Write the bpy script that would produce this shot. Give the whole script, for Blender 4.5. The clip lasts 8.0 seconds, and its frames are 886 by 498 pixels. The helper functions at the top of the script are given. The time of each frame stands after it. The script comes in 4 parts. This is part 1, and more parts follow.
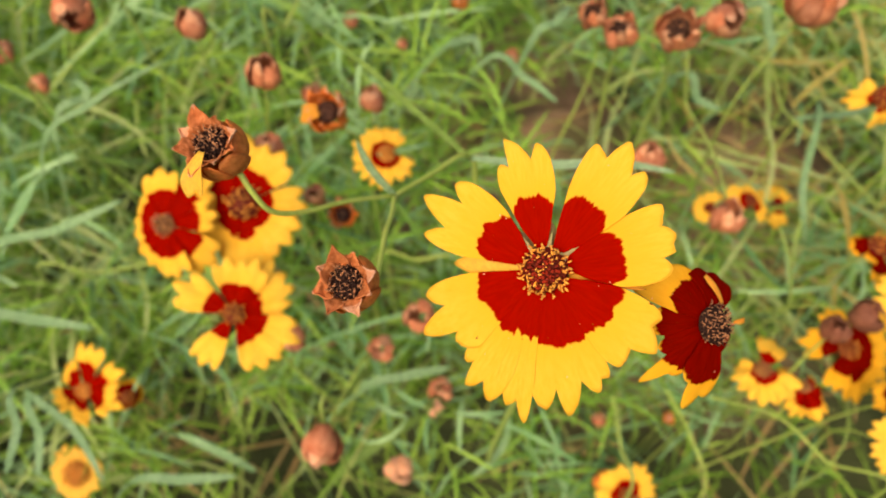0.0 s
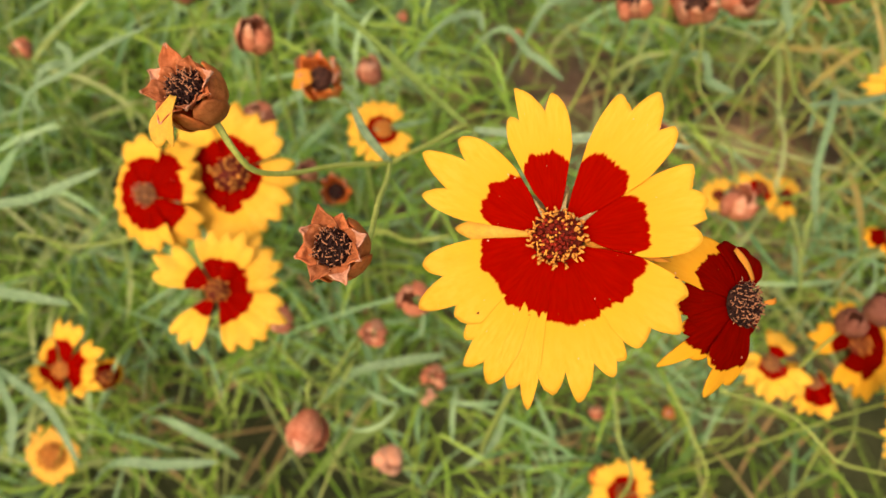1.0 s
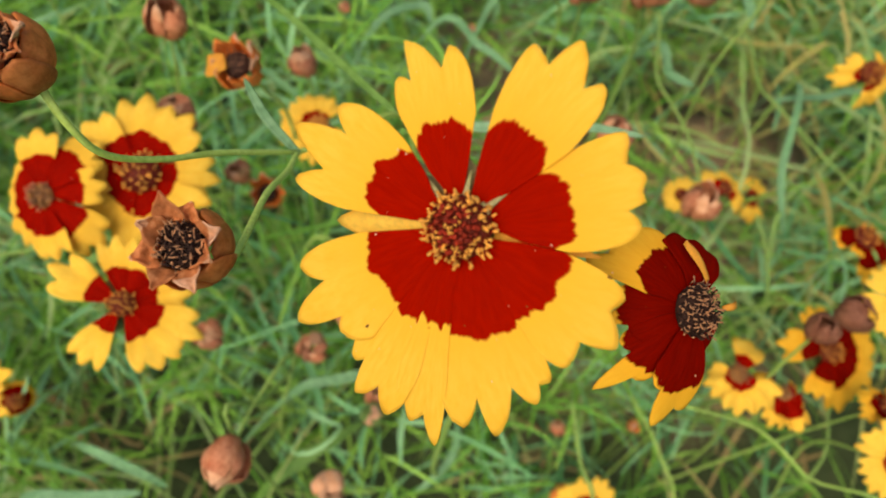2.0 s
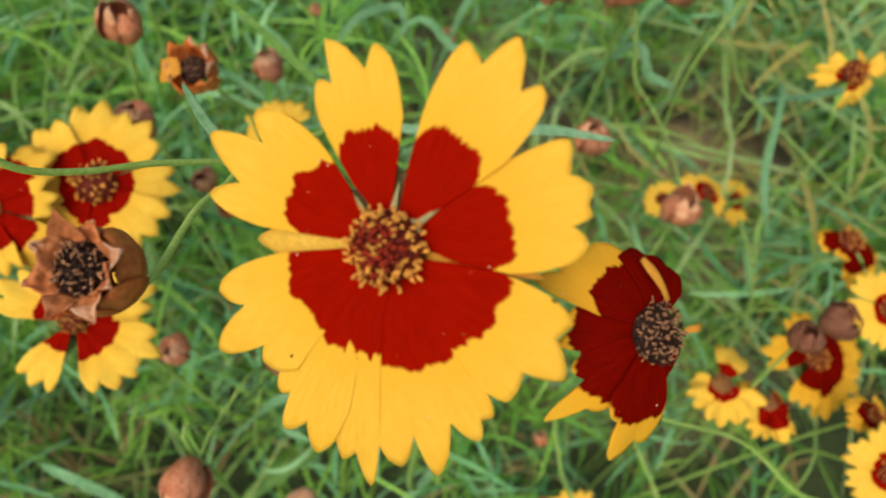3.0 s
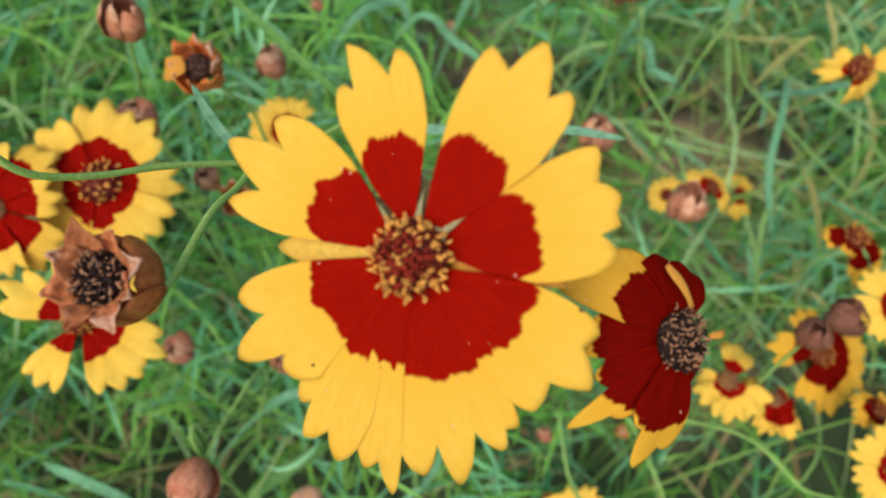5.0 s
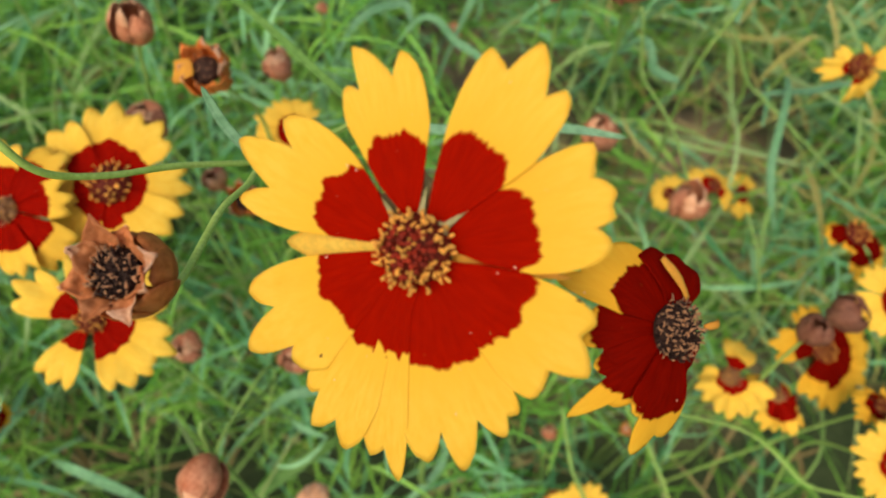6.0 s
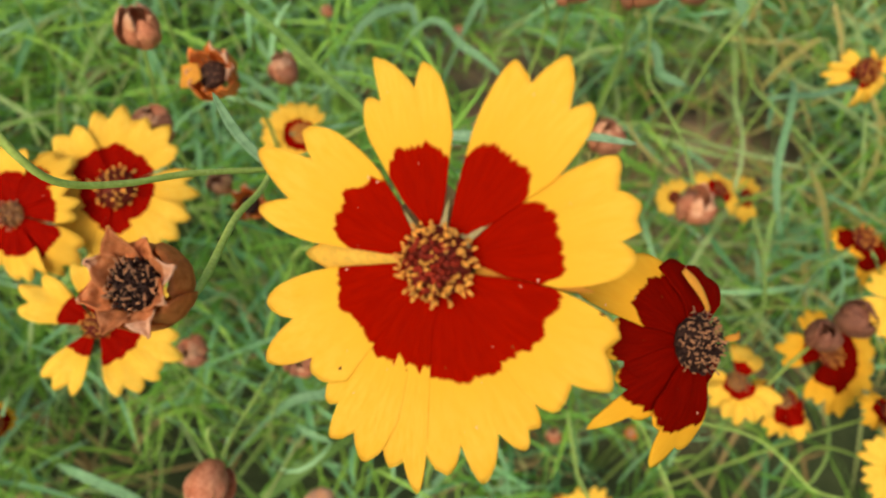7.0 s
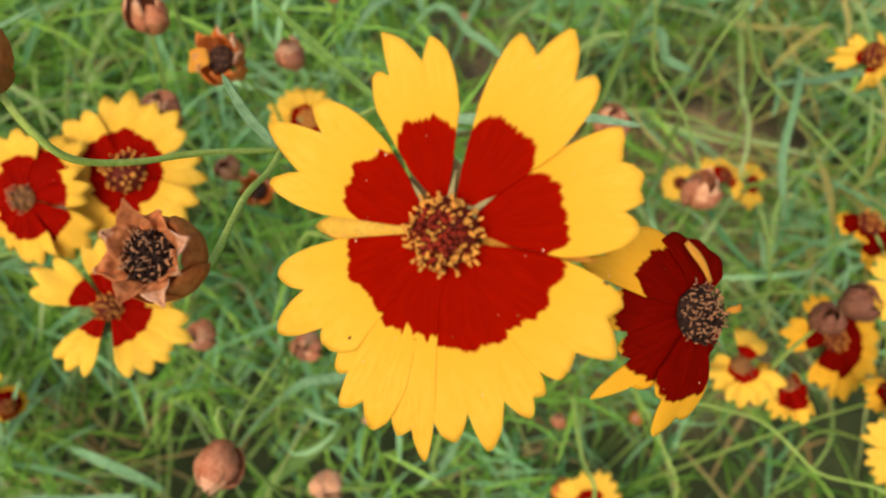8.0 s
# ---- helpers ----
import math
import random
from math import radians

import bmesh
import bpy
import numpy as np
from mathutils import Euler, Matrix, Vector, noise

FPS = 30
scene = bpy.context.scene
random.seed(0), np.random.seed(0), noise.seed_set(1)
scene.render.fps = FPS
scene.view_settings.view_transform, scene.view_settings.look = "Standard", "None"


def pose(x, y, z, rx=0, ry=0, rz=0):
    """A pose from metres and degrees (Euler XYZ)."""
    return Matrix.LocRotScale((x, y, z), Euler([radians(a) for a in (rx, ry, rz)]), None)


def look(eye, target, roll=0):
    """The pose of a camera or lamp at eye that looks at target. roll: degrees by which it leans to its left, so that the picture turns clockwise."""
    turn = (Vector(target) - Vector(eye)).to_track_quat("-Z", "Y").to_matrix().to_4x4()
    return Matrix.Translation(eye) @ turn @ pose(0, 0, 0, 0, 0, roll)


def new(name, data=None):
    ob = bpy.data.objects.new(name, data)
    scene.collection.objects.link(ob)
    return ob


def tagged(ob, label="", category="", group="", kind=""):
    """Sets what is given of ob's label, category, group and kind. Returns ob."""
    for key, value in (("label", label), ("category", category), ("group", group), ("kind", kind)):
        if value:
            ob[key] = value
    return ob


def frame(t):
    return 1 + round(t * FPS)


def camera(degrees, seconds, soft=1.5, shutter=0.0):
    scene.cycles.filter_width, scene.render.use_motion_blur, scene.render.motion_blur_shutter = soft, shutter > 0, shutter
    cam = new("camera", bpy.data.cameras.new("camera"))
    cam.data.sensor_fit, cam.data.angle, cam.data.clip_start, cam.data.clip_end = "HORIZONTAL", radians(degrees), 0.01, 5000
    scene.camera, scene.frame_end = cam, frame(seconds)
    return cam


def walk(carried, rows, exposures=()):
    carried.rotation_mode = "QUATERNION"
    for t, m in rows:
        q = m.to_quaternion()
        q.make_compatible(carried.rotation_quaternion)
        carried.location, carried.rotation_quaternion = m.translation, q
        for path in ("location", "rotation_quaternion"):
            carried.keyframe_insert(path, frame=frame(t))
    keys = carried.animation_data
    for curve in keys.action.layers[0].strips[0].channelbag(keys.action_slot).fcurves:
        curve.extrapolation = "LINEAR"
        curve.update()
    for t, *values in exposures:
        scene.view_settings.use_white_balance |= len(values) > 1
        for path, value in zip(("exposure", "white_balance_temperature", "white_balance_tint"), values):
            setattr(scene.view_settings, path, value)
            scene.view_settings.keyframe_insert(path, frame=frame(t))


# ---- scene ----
cam = camera(65.0, 8.0)
PATH = [
    (0, (0.0, 0.0, 0.4), (0.0, 0.04695, 0.31171), 0.0),
    (0.5, (0.00103, 0.00236, 0.39939), (0.00039, 0.04882, 0.31084), 0.04),
    (1, (-0.00041, 0.00166, 0.38954), (0.00027, 0.04765, 0.30075), 2.18),
    (1.5, (0.00676, 0.00578, 0.37403), (0.01092, 0.05354, 0.28627), 5.17),
    (1.7, (0.00844, 0.0068, 0.37544), (0.01212, 0.05415, 0.28743), 4.84),
    (2.8, (0.009, 0.01199, 0.36916), (0.01628, 0.0592, 0.28131), 7.94),
    (3, (0.01412, 0.01244, 0.36962), (0.01955, 0.06018, 0.28193), 5.85),
    (3.5, (0.01368, 0.01509, 0.36379), (0.01926, 0.06197, 0.27563), 6.12),
    (4, (0.01326, 0.0162, 0.36355), (0.01878, 0.06294, 0.27532), 5.94),
    (4.5, (0.01071, 0.01417, 0.36596), (0.01625, 0.06097, 0.27776), 5.82),
    (4.7, (0.01095, 0.01395, 0.36827), (0.01706, 0.06076, 0.28012), 6.47),
    (5.8, (0.01474, 0.01337, 0.37051), (0.01944, 0.06026, 0.28231), 4.84),
    (6, (0.01208, 0.01236, 0.37106), (0.0172, 0.05937, 0.28295), 5.12),
    (6.5, (0.00948, 0.01238, 0.37119), (0.01497, 0.05929, 0.28305), 5.55),
    (7, (0.01032, 0.01345, 0.37108), (0.01551, 0.06055, 0.28303), 5.24),
    (7.5, (0.01172, 0.01327, 0.37208), (0.01688, 0.06022, 0.28394), 5.13),
    (8, (0.01011, 0.01141, 0.37147), (0.01451, 0.05736, 0.28277), 4.51),
]
cam.data.dof.use_dof, cam.data.dof.focus_distance, cam.data.dof.aperture_fstop = True, 0.077, 27.0
LOOKS = [(0.0, 0.56, 9000, 13), (0.5, 0.67, 8500, 22), (1.0, 0.54, 9000, 26), (1.5, 0.42, 8200, 10), (2.8, 0.24, 6750, -9), (3.5, 0.31, 7050, -6), (4.0, 0.31, 5950, -15), (4.5, 0.32, 5500, -10), (6.0, 0.31, 6750, -8), (7.5, 0.35, 7400, 1), (8.0, 0.35, 7350, 1)]
walk(cam, [(t, look(eye, aim, roll)) for t, eye, aim, roll in PATH], LOOKS)

# ---- world, sun, exposure ----
SUN_ELEVATION, SUN_TURN = 58.0, 215.0
world = bpy.data.worlds.new("world")
scene.world = world
world.use_nodes = True
wn = world.node_tree
sky = wn.nodes.new("ShaderNodeTexSky")
sky.sky_type, sky.sun_disc = "NISHITA", False
sky.sun_elevation, sky.sun_rotation = radians(SUN_ELEVATION), radians(SUN_TURN)
sky.air_density, sky.dust_density = 1.0, 4.0
wn.nodes["Background"].inputs[1].default_value = 0.15
wn.links.new(sky.outputs[0], wn.nodes["Background"].inputs[0])

sun = new("sun", bpy.data.lights.new("sun", "SUN"))
sun.data.energy, sun.data.angle, sun.data.color = 1.45, radians(40), (1.0, 0.94, 0.84)
az = radians(SUN_TURN)
sun_from = Vector((math.sin(az) * math.cos(radians(SUN_ELEVATION)), math.cos(az) * math.cos(radians(SUN_ELEVATION)), math.sin(radians(SUN_ELEVATION))))
sun.matrix_world = look(sun_from * 3, (0, 0, 0))

# ---- materials ----


def material(name):
    m = bpy.data.materials.new(name)
    m.use_nodes = True
    t = m.node_tree
    return m, t, t.nodes["Principled BSDF"], t.nodes["Material Output"]


def node(t, kind, **values):
    n = t.nodes.new("ShaderNode" + kind)
    for key, value in values.items():
        n.inputs[key.replace("_", " ")].default_value = value
    return n


def mixed(t, fac, a, b, how="MIX"):
    n = t.nodes.new("ShaderNodeMix")
    n.data_type, n.blend_type = "RGBA", how
    for socket, value in ((n.inputs[0], fac), (n.inputs[6], a), (n.inputs[7], b)):
        if isinstance(value, bpy.types.NodeSocket):
            t.links.new(value, socket)
        elif isinstance(value, tuple):
            socket.default_value = (*value, 1)
        else:
            socket.default_value = value
    return n.outputs[2]


def ramp(t, value, low, high):
    n = t.nodes.new("ShaderNodeMapRange")
    n.inputs[1].default_value, n.inputs[2].default_value = low, high
    t.links.new(value, n.inputs[0])
    return n.outputs[0]


def noise_of(t, scale, detail=3.0, where="Object", rough=0.6):
    c = t.nodes.new("ShaderNodeTexCoord")
    n = node(t, "TexNoise", Scale=scale, Detail=detail, Roughness=rough)
    t.links.new(c.outputs[where], n.inputs["Vector"])
    return n.outputs[0]


def bumped(t, bsdf, height, strength, distance):
    b = node(t, "Bump", Strength=strength, Distance=distance)
    t.links.new(height, b.inputs["Height"])
    t.links.new(b.outputs[0], bsdf.inputs["Normal"])
    return b


def thin(t, bsdf, out, colour, share):
    """Lets part of the light through a leaf or a petal."""
    tr = t.nodes.new("ShaderNodeBsdfTranslucent")
    t.links.new(colour, tr.inputs[0])
    mx = t.nodes.new("ShaderNodeMixShader")
    mx.inputs[0].default_value = share
    t.links.new(bsdf.outputs[0], mx.inputs[1])
    t.links.new(tr.outputs[0], mx.inputs[2])
    t.links.new(mx.outputs[0], out.inputs[0])


def plain_material(name, low, high, scale, rough=0.6, bump=0.3, share=0.0, varied=0.0):
    m, t, bsdf, out = material(name)
    colour = mixed(t, ramp(t, noise_of(t, scale), 0.3, 0.7), low, high)
    colour = mixed(t, ramp(t, noise_of(t, scale * 6), 0.35, 0.75), colour, tuple(0.72 * v for v in low))
    if varied:
        info = t.nodes.new("ShaderNodeObjectInfo")
        shade = mixed(t, info.outputs["Random"], (1 - varied, 1 - varied, 1 - varied), (1 + varied, 1 + varied * 0.6, 1))
        colour = mixed(t, 1.0, colour, shade, "MULTIPLY")
    t.links.new(colour, bsdf.inputs["Base Color"])
    bsdf.inputs["Roughness"].default_value = rough
    bsdf.inputs["Specular IOR Level"].default_value = 0.2
    bumped(t, bsdf, noise_of(t, scale * 4), bump, 0.0002)
    if share:
        thin(t, bsdf, out, colour, share)
    return m


def petal_material(name, yellow, deep, red, dark):
    """Red from the foot to a ragged edge, yellow beyond it; the map's y is 1 at that edge."""
    m, t, bsdf, out = material(name)
    uv = t.nodes.new("ShaderNodeUVMap")
    uv.uv_map = "petal"
    xy = t.nodes.new("ShaderNodeSeparateXYZ")
    t.links.new(uv.outputs[0], xy.inputs[0])
    stretch = node(t, "Mapping", Scale=(7.0, 1.6, 1.0))
    t.links.new(uv.outputs[0], stretch.inputs[0])
    info = t.nodes.new("ShaderNodeObjectInfo")
    shift = t.nodes.new("ShaderNodeMath")
    shift.operation, shift.inputs[1].default_value = "MULTIPLY", 40.0
    t.links.new(info.outputs["Random"], shift.inputs[0])

    def streaks(scale, detail):
        n = t.nodes.new("ShaderNodeTexNoise")
        n.noise_dimensions = "4D"
        n.inputs["Scale"].default_value, n.inputs["Detail"].default_value = scale, detail
        t.links.new(stretch.outputs[0], n.inputs["Vector"])
        t.links.new(shift.outputs[0], n.inputs["W"])
        return n.outputs[0]

    def math_of(how, a, b):
        n = t.nodes.new("ShaderNodeMath")
        n.operation = how
        for socket, value in zip(n.inputs, (a, b)):
            if isinstance(value, bpy.types.NodeSocket):
                t.links.new(value, socket)
            else:
                socket.default_value = value
        return n.outputs[0]

    edge = math_of("ADD", xy.outputs[1], math_of("MULTIPLY", math_of("SUBTRACT", streaks(1.0, 5.0), 0.5), 0.30))
    off = math_of("MULTIPLY", math_of("ABSOLUTE", math_of("SUBTRACT", xy.outputs[0], 0.5), 0.0), 2.0)
    edge = math_of("ADD", edge, math_of("MULTIPLY", math_of("POWER", off, 3.5), 0.17))
    is_yellow = ramp(t, edge, 0.985, 1.015)
    veins = streaks(3.2, 2.0)
    yellows = mixed(t, ramp(t, veins, 0.35, 0.75), yellow, deep)
    yellows = mixed(t, ramp(t, xy.outputs[1], 1.0, 1.5), deep, yellows)
    reds = mixed(t, ramp(t, veins, 0.3, 0.7), red, dark)
    blots = ramp(t, noise_of(t, 1250.0, 0.0), 0.878, 0.885)
    specks = ramp(t, noise_of(t, 2600.0, 0.0), 0.865, 0.88)
    colour = mixed(t, is_yellow, reds, yellows)
    colour = mixed(t, specks, colour, (0.85, 0.45, 0.30))
    colour = mixed(t, blots, colour, (0.20, 0.08, 0.02))
    t.links.new(colour, bsdf.inputs["Base Color"])
    bsdf.inputs["Roughness"].default_value = 0.7
    bsdf.inputs["Specular IOR Level"].default_value = 0.015
    bumped(t, bsdf, veins, 0.25, 0.0003)
    thin(t, bsdf, out, colour, 0.22)
    return m


def foliage_material(name, a, b, c, share=0.27, rough=0.55):
    """Leaves of one sheet: each takes its own green."""
    m, t, bsdf, out = material(name)
    geo = t.nodes.new("ShaderNodeNewGeometry")
    r = t.nodes.new("ShaderNodeValToRGB")
    r.color_ramp.elements[0].color, r.color_ramp.elements[1].color = (*a, 1), (*c, 1)
    r.color_ramp.elements.new(0.5).color = (*b, 1)
    t.links.new(geo.outputs["Random Per Island"], r.inputs[0])
    colour = mixed(t, ramp(t, noise_of(t, 260.0), 0.3, 0.75), r.outputs[0], tuple(0.75 * v for v in b))
    colour = mixed(t, ramp(t, noise_of(t, 23.0), 0.45, 0.7), colour, c)
    t.links.new(colour, bsdf.inputs["Base Color"])
    bsdf.inputs["Roughness"].default_value = rough
    bumped(t, bsdf, noise_of(t, 900.0), 0.2, 0.0004)
    thin(t, bsdf, out, colour, share)
    return m


PETAL = petal_material("petal", (0.87, 0.485, 0.066), (0.83, 0.42, 0.04), (0.34, 0.0040, 0.0004), (0.28, 0.0026, 0.0003))
PETAL_SMALL = petal_material("small_petal", (0.90, 0.55, 0.085), (0.86, 0.46, 0.055), (0.33, 0.0035, 0.001), (0.22, 0.002, 0.001))
PETAL_AGED = petal_material("aged_petal", (0.84, 0.46, 0.05), (0.78, 0.37, 0.03), (0.18, 0.0022, 0.0004), (0.135, 0.0014, 0.0003))
PETAL_PLAIN = plain_material("yellow_petal", (0.86, 0.50, 0.08), (0.82, 0.42, 0.05), 300.0, 0.55, 0.2, 0.22)
PETAL_OCHRE = plain_material("ochre_petal", (0.78, 0.34, 0.045), (0.62, 0.22, 0.03), 600.0, 0.7, 0.3, 0.2)
DISC = plain_material("disc", (0.09, 0.006, 0.002), (0.18, 0.02, 0.005), 900.0, 0.7)
DISC_OCHRE = plain_material("ochre_disc", (0.50, 0.17, 0.035), (0.62, 0.27, 0.06), 900.0, 0.75)
DISC_TAN = plain_material("tan_disc", (0.24, 0.09, 0.03), (0.34, 0.15, 0.04), 900.0, 0.75)
FLORET = plain_material("floret", (0.20, 0.010, 0.003), (0.32, 0.028, 0.006), 1500.0, 0.6, varied=0.35)
POLLEN = plain_material("pollen", (0.66, 0.25, 0.04), (0.82, 0.44, 0.11), 1800.0, 0.7, varied=0.3)
SEED = plain_material("seed", (0.018, 0.007, 0.006), (0.055, 0.020, 0.014), 1500.0, 0.75, varied=0.4)
SEED_TIP = plain_material("seed_tip", (0.37, 0.165, 0.09), (0.50, 0.27, 0.165), 1500.0, 0.8, varied=0.35)
BRACT = plain_material("bract", (0.74, 0.19, 0.035), (0.82, 0.33, 0.11), 300.0, 0.6, 0.4, 0.32, 0.22)
BRACT_BROWN = plain_material("brown_bract", (0.74, 0.22, 0.06), (0.84, 0.36, 0.13), 220.0, 0.5, 0.3, 0.5, 0.15)
SEPAL_RUST = plain_material("rusty_sepal", (0.56, 0.155, 0.05), (0.68, 0.28, 0.13), 300.0, 0.6, 0.4, 0.3, 0.2)
BRACT_PALE = plain_material("pale_bract", (0.66, 0.30, 0.17), (0.76, 0.47, 0.35), 450.0, 0.6, 0.5, 0.12, 0.2)
BUD_BRACT = plain_material("bud_bract", (0.40, 0.115, 0.06), (0.62, 0.29, 0.19), 260.0, 0.6, 0.6, 0.08, 0.3)
BUD_DARK = plain_material("dark_bud_bract", (0.15, 0.045, 0.028), (0.31, 0.13, 0.085), 260.0, 0.6, 0.6, 0.05, 0.2)
SEPAL_PALE = plain_material("pale_sepal", (0.36, 0.27, 0.10), (0.48, 0.36, 0.18), 500.0, 0.5, 0.3, 0.2)
SEPAL = plain_material("sepal", (0.10, 0.17, 0.04), (0.16, 0.20, 0.06), 500.0, 0.5, 0.3, 0.1)
STEM = plain_material("stem", (0.25, 0.38, 0.09), (0.35, 0.45, 0.14), 250.0, 0.5, 0.08, 0.0, 0.2)
STALK = plain_material("young_stalk", (0.40, 0.50, 0.10), (0.50, 0.58, 0.17), 250.0, 0.5, 0.05)
LEAF = plain_material("leaf", (0.12, 0.24, 0.05), (0.20, 0.33, 0.10), 120.0, 0.5, 0.25, 0.25, 0.25)
LEAF_PALE = plain_material("pale_leaf", (0.20, 0.36, 0.20), (0.31, 0.47, 0.30), 120.0, 0.5, 0.25, 0.2, 0.1)
LEAF_BLUE = plain_material("blue_green_leaf", (0.16, 0.33, 0.16), (0.25, 0.42, 0.24), 120.0, 0.5, 0.25, 0.2, 0.15)
FOLIAGE = foliage_material("foliage", (0.055, 0.19, 0.016), (0.16, 0.38, 0.036), (0.33, 0.52, 0.075), 0.22)
FOLIAGE_BLUE = foliage_material("blue_foliage", (0.07, 0.24, 0.075), (0.18, 0.42, 0.17), (0.34, 0.55, 0.28), 0.22)
WIRY = foliage_material("wiry_stems", (0.27, 0.36, 0.09), (0.36, 0.42, 0.13), (0.44, 0.44, 0.18), 0.1)
DRY = foliage_material("dry_grass", (0.28, 0.15, 0.06), (0.42, 0.27, 0.11), (0.52, 0.38, 0.18), 0.15, 0.8)


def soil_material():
    """Crumbly brown soil, green in patches; painted shade round the clearing, turf farther off."""
    m, t, bsdf, out = material("soil")
    colour = mixed(t, ramp(t, noise_of(t, 60.0), 0.3, 0.7), (0.27, 0.15, 0.095), (0.43, 0.28, 0.19))
    colour = mixed(t, ramp(t, noise_of(t, 420.0), 0.4, 0.75), colour, (0.24, 0.14, 0.09))
    colour = mixed(t, ramp(t, noise_of(t, 9.0, 5.0), 0.48, 0.62), colour, (0.05, 0.08, 0.025))
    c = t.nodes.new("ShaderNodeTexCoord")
    # dry is only the distance from the clearing's middle
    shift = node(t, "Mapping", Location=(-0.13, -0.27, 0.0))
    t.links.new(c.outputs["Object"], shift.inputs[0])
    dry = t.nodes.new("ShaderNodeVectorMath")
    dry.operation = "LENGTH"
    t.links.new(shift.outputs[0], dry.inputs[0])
    # shade between the plants, painted as near-black green soil outside the clearing
    gap_shade = mixed(t, ramp(t, noise_of(t, 60.0), 0.3, 0.7), (0.028, 0.042, 0.014), (0.062, 0.075, 0.028))
    colour = mixed(t, ramp(t, dry.outputs["Value"], 0.13, 0.19), colour, gap_shade)
    far = t.nodes.new("ShaderNodeVectorMath")
    far.operation = "LENGTH"
    t.links.new(c.outputs["Object"], far.inputs[0])
    turf = mixed(t, ramp(t, noise_of(t, 14.0, 5.0), 0.35, 0.65), (0.055, 0.10, 0.022), (0.12, 0.17, 0.045))
    colour = mixed(t, ramp(t, far.outputs["Value"], 0.45, 0.75), colour, turf)
    t.links.new(colour, bsdf.inputs["Base Color"])
    bsdf.inputs["Roughness"].default_value = 0.95
    bumped(t, bsdf, noise_of(t, 250.0), 0.9, 0.002)
    return m


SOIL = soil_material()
FOLIAGE_STRAW = foliage_material("straw_foliage", (0.34, 0.33, 0.07), (0.46, 0.38, 0.10), (0.55, 0.42, 0.15))
FOLIAGE_PALE = foliage_material("pale_foliage", (0.26, 0.40, 0.10), (0.34, 0.47, 0.13), (0.44, 0.54, 0.24))

# ---- building helpers ----


def mesh_of(name, verts, faces, mats=(), slots=None, uvs=None):
    me = bpy.data.meshes.new(name)
    me.from_pydata([tuple(v) for v in verts], [], faces)
    for m in mats:
        me.materials.append(m)
    if slots is not None:
        me.polygons.foreach_set("material_index", slots)
    if uvs is not None:
        layer = me.uv_layers.new(name="petal")
        loops = np.zeros(len(me.loops), dtype=np.int32)
        me.loops.foreach_get("vertex_index", loops)
        layer.data.foreach_set("uv", np.asarray(uvs, dtype=np.float32)[loops].ravel())
    me.polygons.foreach_set("use_smooth", [True] * len(me.polygons))
    me.update()
    return me


def part(name, me, parent, m=None, label=""):
    """Links a mesh as one part under a thing or under another part; m is its pose in the world."""
    ob = new(name, me)
    ob.parent = parent
    base = parent.matrix_basis.copy()
    up = parent.parent
    while up:
        base = up.matrix_basis @ base
        up = up.parent
    ob.matrix_basis = base.inverted() @ (m if m is not None else Matrix())
    return tagged(ob, label)


def thing(name, foot, label, category, group="", kind=""):
    ob = new(name)
    ob.empty_display_size = 0.005
    ob.location = foot
    ob.matrix_basis = Matrix.Translation(foot)
    return tagged(ob, label, category, group, kind)


def facing(place, axis, up=(0, 0, 1)):
    """A pose at place whose z is axis and whose y leans to up."""
    z = Vector(axis).normalized()
    x = Vector(up).cross(z)
    if x.length < 1e-4:
        x = Vector((1, 0, 0))
    x.normalize()
    y = z.cross(x)
    return Matrix.Translation(place) @ Matrix((x, y, z)).transposed().to_4x4()


def smooth_line(points, steps=6):
    """A Catmull-Rom line through the points."""
    p = [Vector(q) for q in points]
    p = [p[0] * 2 - p[1], *p, p[-1] * 2 - p[-2]]
    line = []
    for i in range(1, len(p) - 2):
        for k in range(steps):
            s = k / steps
            a, b, c, d = p[i - 1:i + 3]
            line.append(0.5 * ((2 * b) + (c - a) * s + (2 * a - 5 * b + 4 * c - d) * s * s + (3 * b - a - 3 * c + d) * s ** 3))
    return line + [p[-2]]


def tube(name, points, r0, r1, mat, sides=7, steps=6):
    line = smooth_line(points, steps)
    verts, faces = [], []
    side = Vector((1, 0.3, 0.2))
    for i, p in enumerate(line):
        way = (line[min(i + 1, len(line) - 1)] - line[max(i - 1, 0)]).normalized()
        side = (side - way * side.dot(way)).normalized()
        other = way.cross(side)
        r = r0 + (r1 - r0) * i / (len(line) - 1)
        r *= 1 + 0.12 * noise.noise(p * 160)
        for k in range(sides):
            a = 2 * math.pi * k / sides
            q = r * (1 + 0.1 * (k % 2))
            verts.append(p + side * (q * math.cos(a)) + other * (q * math.sin(a)))
    for i in range(len(line) - 1):
        for k in range(sides):
            a, b = i * sides + k, i * sides + (k + 1) % sides
            faces.append((a, b, b + sides, a + sides))
    faces.append(tuple(range(sides))[::-1])
    faces.append(tuple(range(len(verts) - sides, len(verts))))
    return mesh_of(name, verts, faces, (mat,))


